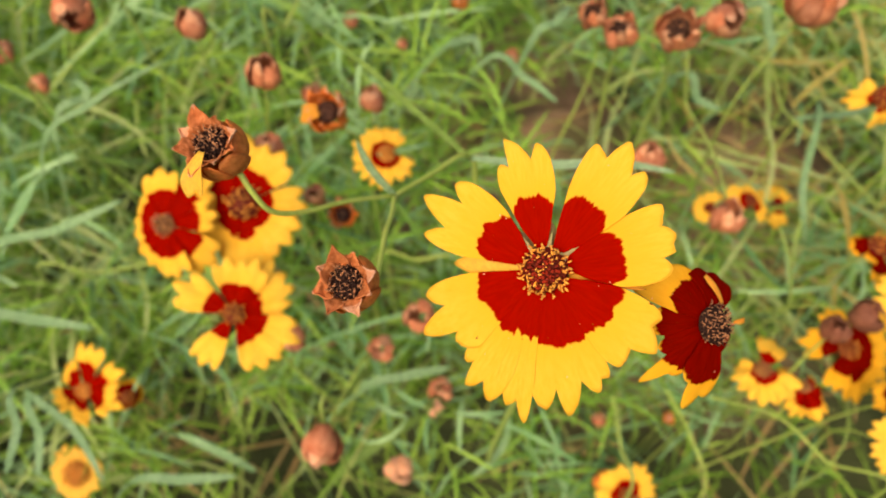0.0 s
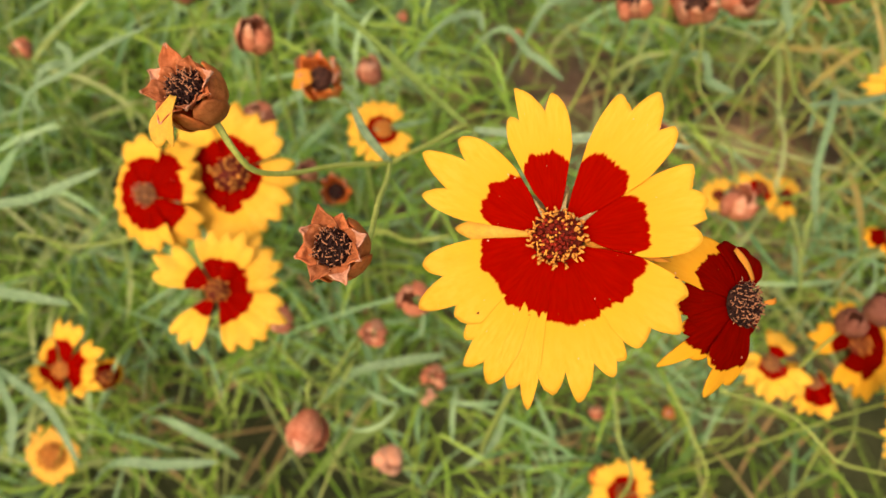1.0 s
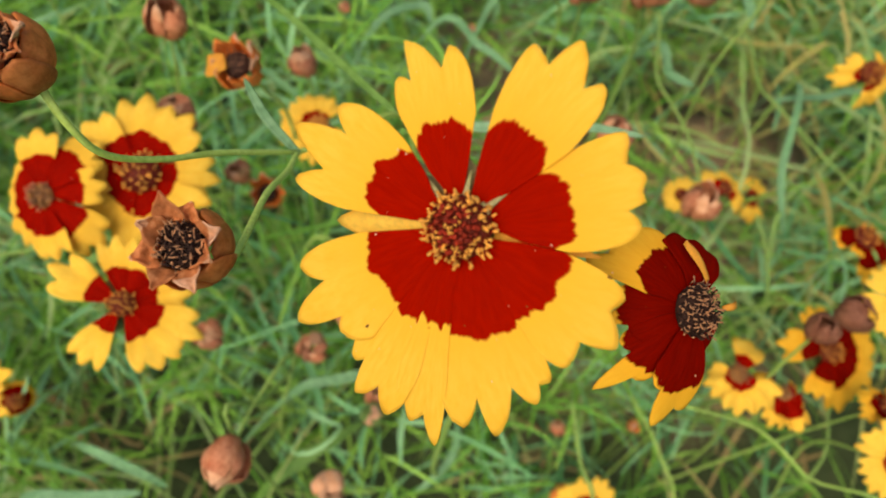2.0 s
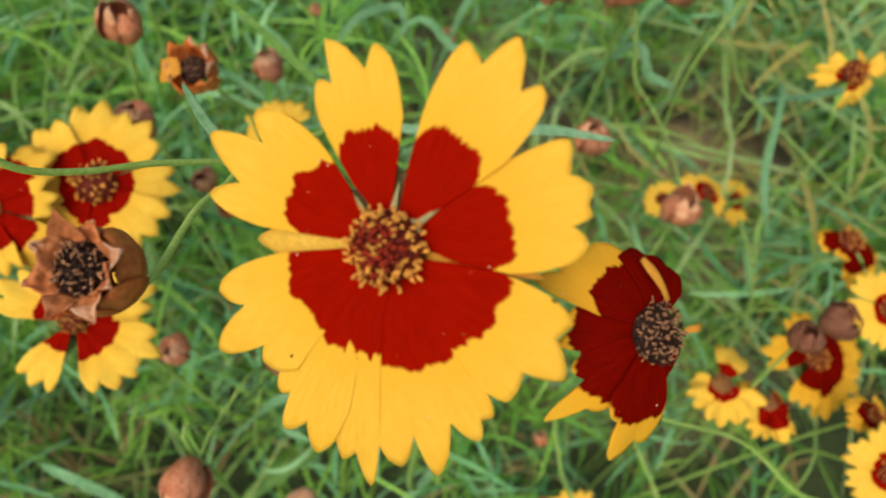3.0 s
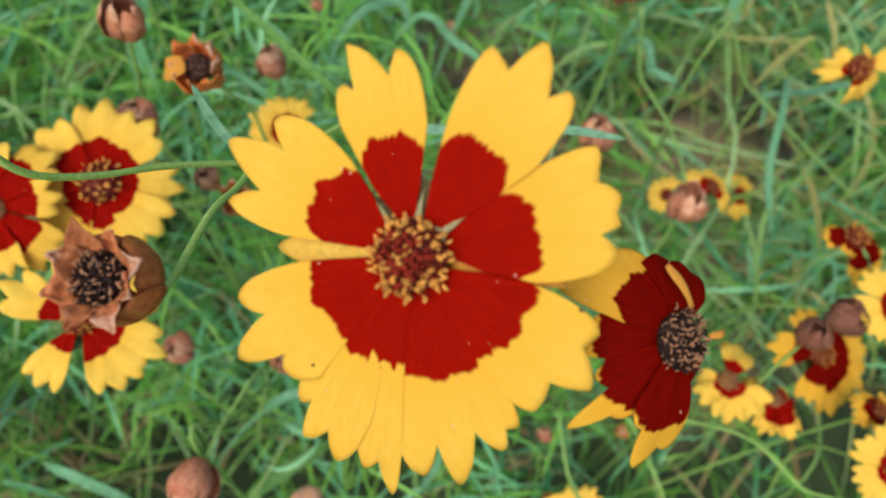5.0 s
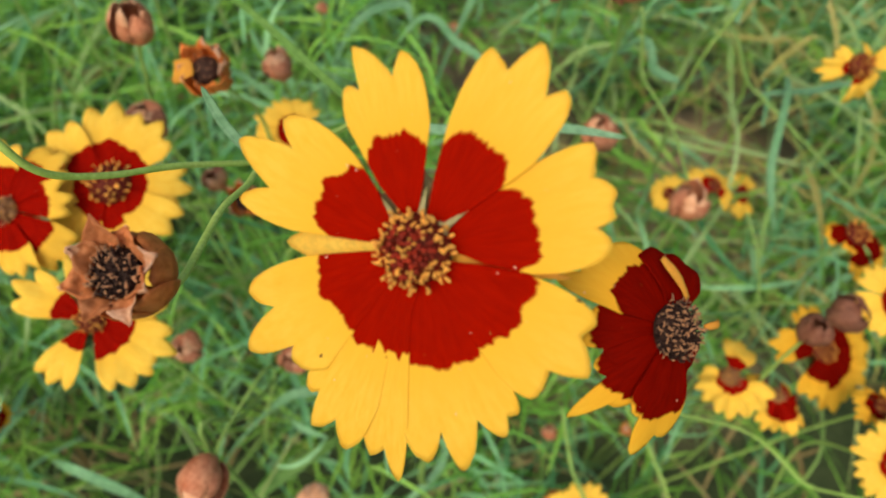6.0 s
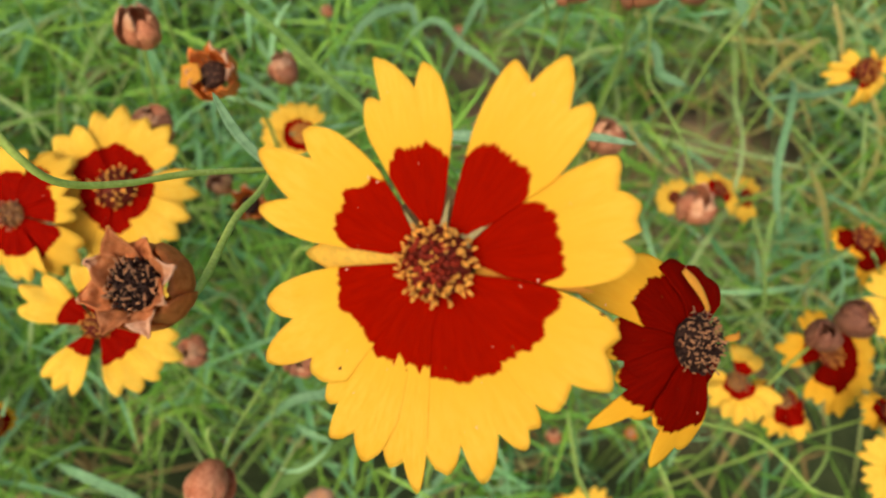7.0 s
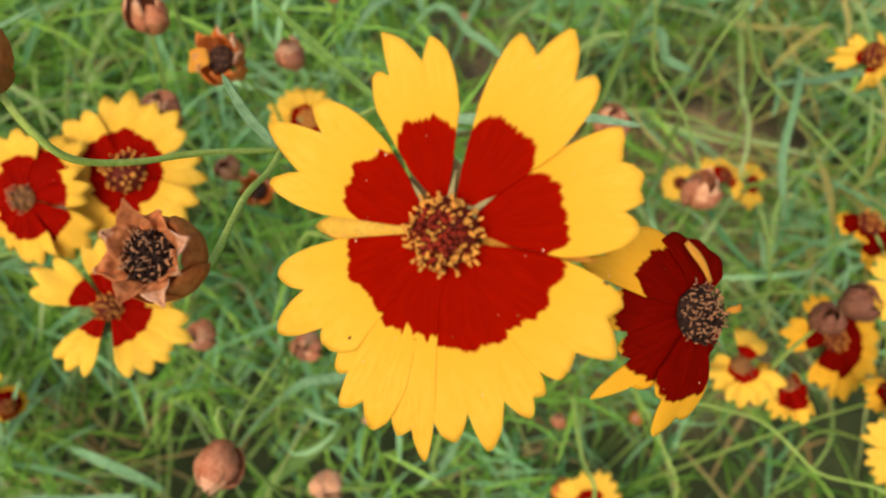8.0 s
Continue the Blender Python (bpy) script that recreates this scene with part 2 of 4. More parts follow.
def sheet(name, grid, mat, thick, uvs=None):
    """A thin curved sheet of two skins and a rim from a grid of points."""
    nj, ni = len(grid), len(grid[0])
    pts = np.array([[tuple(p) for p in row] for row in grid])
    du, dv = np.gradient(pts, axis=1), np.gradient(pts, axis=0)
    n = np.cross(du, dv)
    n /= np.linalg.norm(n, axis=2, keepdims=True) + 1e-12
    low = pts - n * thick
    verts = np.concatenate([pts.reshape(-1, 3), low.reshape(-1, 3)])
    half = nj * ni
    faces = []
    for j in range(nj - 1):
        for i in range(ni - 1):
            a = j * ni + i
            faces.append((a, a + 1, a + 1 + ni, a + ni))
            faces.append((half + a, half + a + ni, half + a + 1 + ni, half + a + 1))
    rim = [i for i in range(ni)] + [j * ni + ni - 1 for j in range(1, nj)] + [(nj - 1) * ni + i for i in range(ni - 2, -1, -1)] + [j * ni for j in range(nj - 2, 0, -1)]
    for a, b in zip(rim, rim[1:] + rim[:1]):
        faces.append((a, half + a, half + b, b))
    if uvs is not None:
        flat = [q for row in uvs for q in row]
        uvs = flat + flat
    return mesh_of(name, verts, faces, (mat,), None, uvs)


def petal_mesh(wide, teeth, droop=6.0, red=0.5, rise=0.10, cup=0.10, curl=0.0, foot=0.10, mat=None, nu=13, nv=9, seed=0, start=0.0015, twist=0.0, fan=1.2, notch=0.85):
    """One ray petal along +x, z up. wide: half its width; teeth: (degrees off its middle, length) of each tip."""
    rnd = random.Random(seed)
    tips = [(length * math.cos(radians(a)), length * math.sin(radians(a))) for a, length in teeth]
    full = max(x for x, _ in tips)
    grid, uvs = [], []
    ph = rnd.uniform(0, 9)
    for j in range(nv + 1):
        v = j / nv
        row, urow = [], []
        for i in range(nu):
            u = -1 + 2 * i / (nu - 1)
            reach = max(x - notch * full * abs(u - y / (wide * 0.95)) ** 1.75 for x, y in tips)
            reach = max(reach, full * 0.55)
            r = start + v * (reach - start)
            q = r / full
            w = foot + (1 - foot) * min(q / 0.72, 1.0) ** fan - 0.10 * max(0.0, q - 0.72) / 0.28
            s = u * wide * w
            z = full * (rise * q - (rise + math.sin(radians(droop))) * q * q)
            z -= curl * full * max(0.0, q - 0.5) ** 2
            z += cup * wide * w * u * u
            z -= 0.035 * wide * (math.exp(-((abs(u) - 0.36) / 0.13) ** 2) - 0.5 * math.exp(-(u / 0.2) ** 2)) * min(1, 2 * q)
            z += 0.05 * wide * noise.noise(Vector((u * 1.6 + ph, q * 3.0, ph)))
            z += twist * s * q
            row.append((r, s, z))
            urow.append((u * 0.5 + 0.5, q / red))
        grid.append(row)
        uvs.append(urow)
    # the sheet's skins look up when u runs against the clock
    grid = [row[::-1] for row in grid]
    uvs = [row[::-1] for row in uvs]
    return sheet("petal", [list(row) for row in grid], mat or PETAL, 0.00016, uvs)


def lobed_petal(mid, sides, outline, droop, red, rise=0.06, cup=0.02, curl=0.0, mat=None, columns=61, nv=22, seed=0, start=0.0012, thick=0.00016, ripple=0.06, square=1.0):
    """One broad petal along +x. sides: degrees of its edges, foot and outer end, against and then with the clock, in the flower's own turn;
    outline: its end from one edge to the other as (degrees, millimetres): edge, tip, notch, tip ... edge; red: millimetres to the red's end; square: how far its corners round off."""
    left_in, left_out, right_in, right_out = (a - mid for a in sides)
    marks = [(a - mid, length * 0.001) for a, length in outline]
    full = max(length for _, length in marks)
    ph = random.Random(seed).uniform(0, 9)
    stops = sorted(set([right_out + (left_out - right_out) * i / (columns - 1) for i in range(columns)] + [a for a, _ in marks]))

    def reach(a):
        for k in range(len(marks) - 1):
            (a0, r0), (a1, r1) = marks[k], marks[k + 1]
            if a1 <= a <= a0 or k == len(marks) - 2:
                if k % 2:
                    a0, r0, a1, r1 = a1, r1, a0, r0
                end = k in (0, len(marks) - 2)
                s = min(1.0, abs(a - a1) / max(1e-6, abs(a0 - a1)))
                return r0 + (r1 - r0) * (1 - s ** (2.0 if end else 1.55))

    grid, uvs = [], []
    for j in range(nv + 1):
        v = j / nv
        row, urow = [], []
        for a in stops:
            u = a / left_out if a > 0 else -a / right_out
            far = reach(a) * (1 + 0.010 * noise.noise(Vector((a * 0.45 + ph, 2.0, ph))) + 0.005 * noise.noise(Vector((a * 1.6 + ph, 5.0, ph))))
            r = start + v * (far - start)
            q = r / full
            mix = min(1.0, max(0.0, (r - 0.0028) / 0.0030))
            mix = mix * mix * (3 - 2 * mix)
            inner, outer = (left_in, left_out) if u > 0 else (-right_in, -right_out)
            wide = inner + (outer - inner) * mix
            b = radians(u * wide * (1 + 0.02 * noise.noise(Vector((q * 5, ph, 1.0 if u > 0 else 4.0)))))
            width = r * math.sin(radians(min(80.0, abs(wide))))
            z = full * (rise * q - (rise + math.sin(radians(droop))) * q * q)
            z -= curl * full * max(0.0, q - 0.5) ** 2
            z += cup * width * u * u
            z -= 0.022 * width * (math.exp(-((abs(u) - 0.36) / 0.16) ** 2) - 0.5 * math.exp(-(u / 0.2) ** 2)) * min(1, 2 * q)
            z += ripple * width * noise.noise(Vector((u * 1.6 + ph, q * 3.0, ph)))
            row.append((r * math.cos(b), r * math.sin(b), z))
            urow.append((u * 0.5 * square + 0.5, r / (red * 0.001)))
        grid.append(row[::-1])
        uvs.append(urow[::-1])
    return sheet("petal", grid, mat or PETAL, thick, uvs)


def dome_mesh(name, radius, height, mat, bumps=0.06):
    verts, faces = [], []
    rings, sides = 8, 20
    for j in range(rings):
        a = math.pi / 2 * j / (rings - 1)
        for k in range(sides):
            b = 2 * math.pi * k / sides
            f = 1 + bumps * noise.noise(Vector((math.cos(b) * 4, math.sin(b) * 4, j * 1.7)))
            verts.append((radius * f * math.cos(a) * math.cos(b), radius * f * math.cos(a) * math.sin(b), height * f * math.sin(a)))
    for j in range(rings - 1):
        for k in range(sides):
            a, b = j * sides + k, j * sides + (k + 1) % sides
            faces.append((a, b, b + sides, a + sides))
    faces.append(tuple(range(sides))[::-1])
    return mesh_of(name, verts, faces, (mat,))


def floret_mesh(name, length, r, body, tip, bend, knob, tip_from=0.55):
    """A small tube with a swollen, bent tip of another colour."""
    verts, faces, slots = [], [], []
    sides, rings = 5, 6
    for j in range(rings):
        v = j / (rings - 1)
        rr = r * (0.75 + 0.2 * v) if v < tip_from else r * (0.95 + (knob - 0.95) * math.sin(math.pi * (v - tip_from) / (1.06 - tip_from)))
        for k in range(sides):
            b = 2 * math.pi * k / sides
            verts.append((rr * math.cos(b) + bend * length * v * v, rr * math.sin(b), length * v))
    for j in range(rings - 1):
        for k in range(sides):
            a, b = j * sides + k, j * sides + (k + 1) % sides
            faces.append((a, b, b + sides, a + sides))
            slots.append(1 if (j + 0.5) / (rings - 1) > tip_from else 0)
    faces.append(tuple(range(len(verts) - sides, len(verts))))
    slots.append(1)
    return mesh_of(name, verts, faces, (body, tip), slots)


def set_florets(disc, kinds, count, radius, height, m, seed, size=1.0, lean=0.5):
    """Florets on a dome, each a part of the disc."""
    rnd = random.Random(seed)
    for i in range(count):
        me = kinds[rnd.randrange(len(kinds))]
        part("floret", me, disc, m @ floret_pose(i, count, radius, height, rnd, lean) @ Matrix.Scale(size * rnd.uniform(0.8, 1.2), 4))


def floret_pose(i, count, radius, height, rnd, lean=0.5):
    """Where the i-th of count florets sits on a dome, by the spiral of the seeds."""
    q = math.sqrt((i + 0.5) / count)
    a = i * 2.39996 + rnd.uniform(-0.12, 0.12)
    x, y = q * radius * math.cos(a), q * radius * math.sin(a)
    z = height * math.sqrt(max(0.0, 1 - q * q * 0.96))
    out = Vector((math.cos(a) * q * lean, math.sin(a) * q * lean, 1 - 0.25 * q)) + Vector((rnd.uniform(-.25, .25), rnd.uniform(-.25, .25), 0))
    return facing((x, y, z), out, (rnd.uniform(-1, 1), rnd.uniform(-1, 1), 0.2))


FLORET_KINDS = [floret_mesh("floret", 0.0011, 0.00016, FLORET, POLLEN, b, k, 0.52) for b, k in ((0.1, 1.25), (0.4, 1.2), (-0.35, 1.3), (0.65, 1.1), (-0.55, 1.15))]
FLORET_CLOSED = [floret_mesh("floret", 0.0010, 0.00021, FLORET, FLORET, b, 1.5) for b in (0.0, 0.2, -0.2)]
SEED_KINDS = [floret_mesh("seed_floret", 0.0014, 0.00014, SEED, SEED_TIP, b, k, 0.6) for b, k in ((0.3, 1.1), (0.8, 1.0), (-0.7, 1.0), (0.1, 1.3))]
OCHRE_KINDS = [floret_mesh("floret", 0.0010, 0.00018, DISC_OCHRE, POLLEN, b, 1.3) for b in (0.0, 0.3, -0.3)]
SEED_DARK = [floret_mesh("seed_floret", 0.0012, 0.00018, SEED, SEED, b, 1.2) for b in (0.3, -0.4)]


def bract_mesh(radius, tip, flare, spread, mat, curl=0.0, n=8, seed=0, deep=0.95, pale=None):
    """One bract along +x of a cup round z: it hugs the bulb, then its point flares by that many degrees from upright."""
    rnd = random.Random(seed)
    nj, ni = 12, 7
    grid = []
    for j in range(nj):
        v = j / (nj - 1)
        if v < 0.62:
            f = radians(18 + (108 - 18) * v / 0.62)
            rho, h = radius * math.sin(f), -radius * deep * math.cos(f)
            w = math.pi / n * 1.25
        else:
            f = radians(108)
            q = (v - 0.62) / 0.38
            bend = radians(flare + curl * q)
            rho = radius * math.sin(f) + tip * q * math.sin(bend)
            h = -radius * deep * math.cos(f) + tip * q * math.cos(bend)
            w = math.pi / n * 1.25 * (1 - q) ** 0.8 * (1 + 0.25 * math.sin(q * math.pi))
        row = []
        for i in range(ni):
            u = -1 + 2 * i / (ni - 1)
            a = u * w * spread
            rr = rho * (1 + 0.13 * u + 0.12 * (1 - abs(u))) + 0.11 * radius * noise.noise(Vector((u * 2, v * 4, seed * 1.7)))
            keep = max(rho, radius * 0.9) if v >= 0.62 else rr
            s = keep * math.sin(a)
            row.append((rr * math.cos(a) if v < 0.62 else rr - keep * (1 - math.cos(a)), s, h + 0.02 * radius * rnd.uniform(-1, 1)))
        grid.append(row)
    grid = [row[::-1] for row in grid]
    me = sheet("bract", grid, mat, 0.00018)
    if pale:
        me.materials.append(pale)
        me.polygons.foreach_set("material_index", [1 if p.center.z > radius * (0.55 + 0.18 * (seed % 4)) else 0 for p in me.polygons])
    return me


def stalk_points(base, axis, foot, bow=0.02):
    base, axis, foot = Vector(base), Vector(axis).normalized(), Vector(foot)
    a = base - axis * 0.012
    b = base - axis * 0.030 + Vector((0, 0, -0.012))
    side = Vector((math.sin(foot.x * 90), math.cos(foot.x * 70), 0)) * bow
    c = b.lerp(foot, 0.5) + side
    return [base, a, b, c, foot]


def foot_below(place, axis, seed):
    rnd = random.Random(seed)
    a = Vector(axis)
    return Vector((place[0] - a.x * 0.03 + rnd.uniform(-0.02, 0.02), place[1] - a.y * 0.03 + rnd.uniform(-0.01, 0.03), 0.0))


def seed_head(place, axis, radius, flare=25.0, tip=None, mat=None, seeds=40, up=(0, 0, 1), seed=0, label="", name="seed_head", stem_mat=None, n=8, stalk=None, curl=0.0, remnant=None, dark=False, pale=None):
    """A faded flower head: a bulb of papery bracts with the seeds in it, on its stalk."""
    place, axis = Vector(place), Vector(axis).normalized()
    m = facing(place, axis, up)
    foot = Vector(stalk[-1]) if stalk else foot_below(place, axis, seed)
    root = thing(name, foot, label or "dry reddish-brown seed head on a thin green stem", "seed head", "seed heads in the meadow")
    rnd = random.Random(seed + 5)
    tip = tip or radius * 0.9
    for k in range(n):
        a = 360 / n * k + rnd.uniform(-5, 5)
        me = bract_mesh(radius * (0.94 + 0.12 * (k % 2) + rnd.uniform(-0.03, 0.05)), tip * rnd.uniform(0.7, 1.25), flare + (rnd.uniform(-24, 26) if seeds else rnd.choice((-14, 0, 10, 24))), 1.0, mat or BRACT, curl, n, seed * 9 + k, 1.05 if seeds else 1.22, pale if seeds else BRACT_PALE if mat != BUD_DARK else None)
        part("bract", me, root, m @ pose(0, 0, 0, 0, 0, a))
    base = place - axis * radius * 0.93
    if seeds:
        d = part("seed_disc", dome_mesh("seed_disc", radius * 0.70, radius * 0.5, SEED), root, m @ pose(0, 0, radius * 0.12))
        set_florets(d, SEED_KINDS + (SEED_DARK if dark else SEED_KINDS[:1]), seeds, radius * 0.64, radius * 0.5, m @ pose(0, 0, radius * 0.12), seed, radius / 0.0058)
    if remnant:
        part("petal", petal_mesh(0.0026, [(-16, 0.0060), (2, 0.0076), (18, 0.0054)], 14, 0.05, 0.35, 0.25, 0.4, 0.45, PETAL_OCHRE, seed=seed, fan=0.7, notch=0.5), root, m @ pose(0, 0, radius * 0.75, 0, 0, remnant), "shrivelled yellow petal")
    points = stalk or stalk_points(base, axis, foot)
    part("stem", tube("stem", points, 0.0004 if stalk else 0.00032, 0.00042 if stalk else 0.0006, stem_mat or STEM), root)
    return root


def open_head(place, axis, radius, seed, label, stalk, remnant=None, up=(0, 0, 1)):
    """An open head: a globe of broad brown bracts, a star of pointed sepals round its mouth and the seeds standing in it."""
    place, axis = Vector(place), Vector(axis).normalized()
    m = facing(place, axis, up)
    root = thing("seed_head", Vector(stalk[-1]), label, "seed head", "seed heads in the meadow")
    rnd = random.Random(seed)
    for k in range(8):
        grid = []
        size = radius * (1.0 + 0.045 * (k % 2) + rnd.uniform(-0.02, 0.02))
        for j in range(13):
            v = j / 12
            f = radians(12 + 124 * v)
            w = math.pi / 8 * 1.45 * (0.75 + 0.35 * math.sin(math.pi * min(1, v * 1.1))) * (1 - max(0.0, v - 0.82) ** 2 * 14)
            row = []
            for i in range(9):
                u = -1 + i / 4
                a = u * w
                rr = size * (1 + 0.075 * u + 0.05 * (1 - u * u) + 0.03 * noise.noise(Vector((u * 2, v * 4, seed + k * 1.7))))
                lip = 0.16 * size * max(0.0, v - 0.75) * 4
                row.append(((rr * math.sin(f) + lip) * math.cos(a), (rr * math.sin(f) + lip) * math.sin(a), -rr * 0.96 * math.cos(f)))
            grid.append(row[::-1])
        part("bract", sheet("bract", grid, BRACT_BROWN, 0.00016), root, m @ pose(0, 0, 0, 0, 0, 45 * k + rnd.uniform(-5, 5)))
    for k in range(8):
        grid = []
        length, flare, bend = radius * rnd.choice((0.58, 0.72, 0.86, 1.0)), radians(rnd.uniform(32, 66)), rnd.uniform(-0.35, 0.35)
        for j in range(15):
            v = j / 14
            b = flare * (0.55 + 0.45 * v)
            wide = radius * 0.385 * (0.85 + 0.5 * math.sin(math.pi * min(1.0, v * 1.25)) * 0.5) * (1 - v ** 2.4) + radius * 0.012
            rho, h = radius * 0.64 + length * v * math.sin(b), radius * 0.62 + length * v * math.cos(b)
            row = []
            for i in range(11):
                u = -1 + i / 5
                hollow = 0.34 * wide * u * u + 0.11 * radius * noise.noise(Vector((u * 1.7, v * 3.4, seed + k * 2.3))) + 0.035 * radius * noise.noise(Vector((u * 5, v * 8, seed + k * 1.3))) - 0.05 * radius * math.exp(-(u / 0.22) ** 2)
                row.append((rho - hollow * math.cos(b) * 0.6, u * wide + bend * wide * v, h + hollow))
            grid.append(row[::-1])
        me = sheet("sepal", grid, SEPAL_RUST, 0.00014)
        me.materials.append(BRACT_PALE)
        me.polygons.foreach_set("material_index", [1 if math.hypot(p.center.x, p.center.y) > radius * (0.92 + 0.22 * (k % 3)) else 0 for p in me.polygons])
        part("sepal", me, root, m @ pose(0, 0, 0, 0, 0, 45 * k + 20 + rnd.uniform(-8, 8)))
    d = part("seed_disc", dome_mesh("seed_disc", radius * 0.64, radius * 0.34, SEED), root, m @ pose(0, 0, radius * 0.45))
    set_florets(d, SEED_KINDS[:2] + SEED_DARK, 150, radius * 0.62, radius * 0.34, m @ pose(0, 0, radius * 0.45), seed, radius / 0.0058, 0.35)
    if remnant is not None:
        part("petal", lobed_petal(0, (14, 17, -14, -17), [(17, 5.5), (11, 7.4), (4, 6.6), (-5, 7.8), (-17, 5.5)], 4, 0.5, 0.2, 0.3, 0.6, PETAL_PLAIN, 21, 12, seed, 0.0016, ripple=0.25), root, m @ pose(0, 0, radius * 0.95, 0, 0, remnant), "shrivelled yellow petal")
    part("stem", tube("stem", stalk, 0.0004, 0.00042, STALK), root)
    return root


def flower(place, axis, size, petals=8, red=0.5, droop=5.0, missing=(), spin=0.0, disc=0.24, seed=0, up=(0, 0, 1), label="", mat=None, disc_mat=None, tips=40, stalk=None, curl=0.0, pollen=True, teeth=3, angles=None, ragged=0.0):
    """A small coreopsis flower: notched two-coloured rays round a domed disc."""
    place, axis = Vector(place), Vector(axis).normalized()
    m = facing(place, axis, up)
    foot = Vector(stalk[-1]) if stalk else foot_below(place, axis, seed)
    root = thing("coreopsis_flower", foot, label or "yellow coreopsis flower with a dark red centre", "flower", "flowers in the meadow")
    rnd = random.Random(seed + 11)
    half = 180 / petals
    turns = angles or [spin + 360 / petals * k + rnd.uniform(-6, 6) for k in range(petals) if k not in missing]
    for k, a in enumerate(turns):
        full = size * 1000 * rnd.uniform(0.9 - 0.28 * ragged, 1.06 + 0.08 * ragged)
        w = half * rnd.uniform(1.04, 1.24)
        q = rnd.uniform(-0.06, 0.06)
        marks = [(w, 0.66), (w * (0.64 + q), rnd.uniform(0.88, 0.99)), (w * (0.34 + q), rnd.uniform(0.78, 0.86)), (w * q, rnd.uniform(0.95, 1.03)), (w * (q - 0.33), rnd.uniform(0.78, 0.87)), (w * (q - 0.62), rnd.uniform(0.86, 0.98)), (-w, 0.66)]
        if teeth == 2:
            marks = [marks[0], (w * 0.45, 1.0), (w * 0.05, 0.86), (-w * 0.45, 0.96), marks[-1]]
        me = lobed_petal(0, (w * 0.95, w, -w * 0.95, -w), [(b, full * f) for b, f in marks], droop + rnd.uniform(-6, 8) + ragged * rnd.uniform(-24, 20), full * red * rnd.uniform(0.90, 1.10), 0.12, 0.06, curl * rnd.uniform(0.3, 1.4), mat or PETAL_SMALL, 23, 9, seed * 13 + k, size * 0.06, ripple=0.12 + 0.3 * ragged, square=0.62)
        part("petal", me, root, m @ pose(0, 0, 0.0002 * (k % 2), 0, 0, a))
    r = size * disc
    d = part("disc", dome_mesh("disc", r, r * 0.7, disc_mat or DISC), root, m)
    set_florets(d, OCHRE_KINDS if disc_mat == DISC_OCHRE else SEED_KINDS + FLORET_KINDS[:1] if disc_mat else FLORET_KINDS if pollen else FLORET_CLOSED, tips, r * 0.95, r * 0.7, m, seed, r / 0.0029)
    cup = size * 0.2
    for k in range(6):
        part("sepal", bract_mesh(cup, cup, 88, 0.9, SEPAL, 25, 6, seed * 7 + k, 0.6), root, m @ pose(0, 0, -cup * 1.0, 0, 0, 60 * k))
    points = stalk or stalk_points(place - axis * cup * 1.2, axis, foot)
    part("stem", tube("stem", points, 0.00035, 0.0006, STEM), root)
    return root


# ---- ground ----


def ground_sheet():
    xs = np.concatenate([-np.geomspace(900, 0.7, 14), np.linspace(-0.6, 0.6, 101), np.geomspace(0.7, 900, 14)])
    ys = np.concatenate([-np.geomspace(900, 0.4, 14), np.linspace(-0.3, 0.9, 101), np.geomspace(1.0, 900, 14)])
    verts, faces = [], []
    for y in ys:
        for x in xs:
            near = 1.0 if abs(x) < 2 and abs(y) < 2 else 0.0
            z = near * (0.012 * noise.noise(Vector((x * 9, y * 9, 0))) + 0.006 * noise.noise(Vector((x * 40, y * 40, 3)))) - 0.008
            z += 0.075 * math.exp(-((x - 0.070) / 0.055) ** 2 - ((y - 0.262) / 0.045) ** 2)
            z += 0.06 * math.exp(-((x - 0.20) / 0.07) ** 2 - ((y - 0.26) / 0.05) ** 2)
            verts.append((x, y, z))
    n = len(xs)
    for j in range(len(ys) - 1):
        for i in range(n - 1):
            a = j * n + i
            faces.append((a, a + 1, a + 1 + n, a + n))
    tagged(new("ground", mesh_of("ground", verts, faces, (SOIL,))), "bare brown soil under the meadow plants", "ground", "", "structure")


ground_sheet()

# ---- meadow foliage ----


def canopy(x, y):
    """How high the leaves reach."""
    rise = np.clip((y - 0.03) / 0.11, 0, 1)
    return 0.105 + 0.095 * rise + 0.02 * np.sin(x * 31 + y * 17) + 0.012 * np.sin(y * 53 - x * 23)


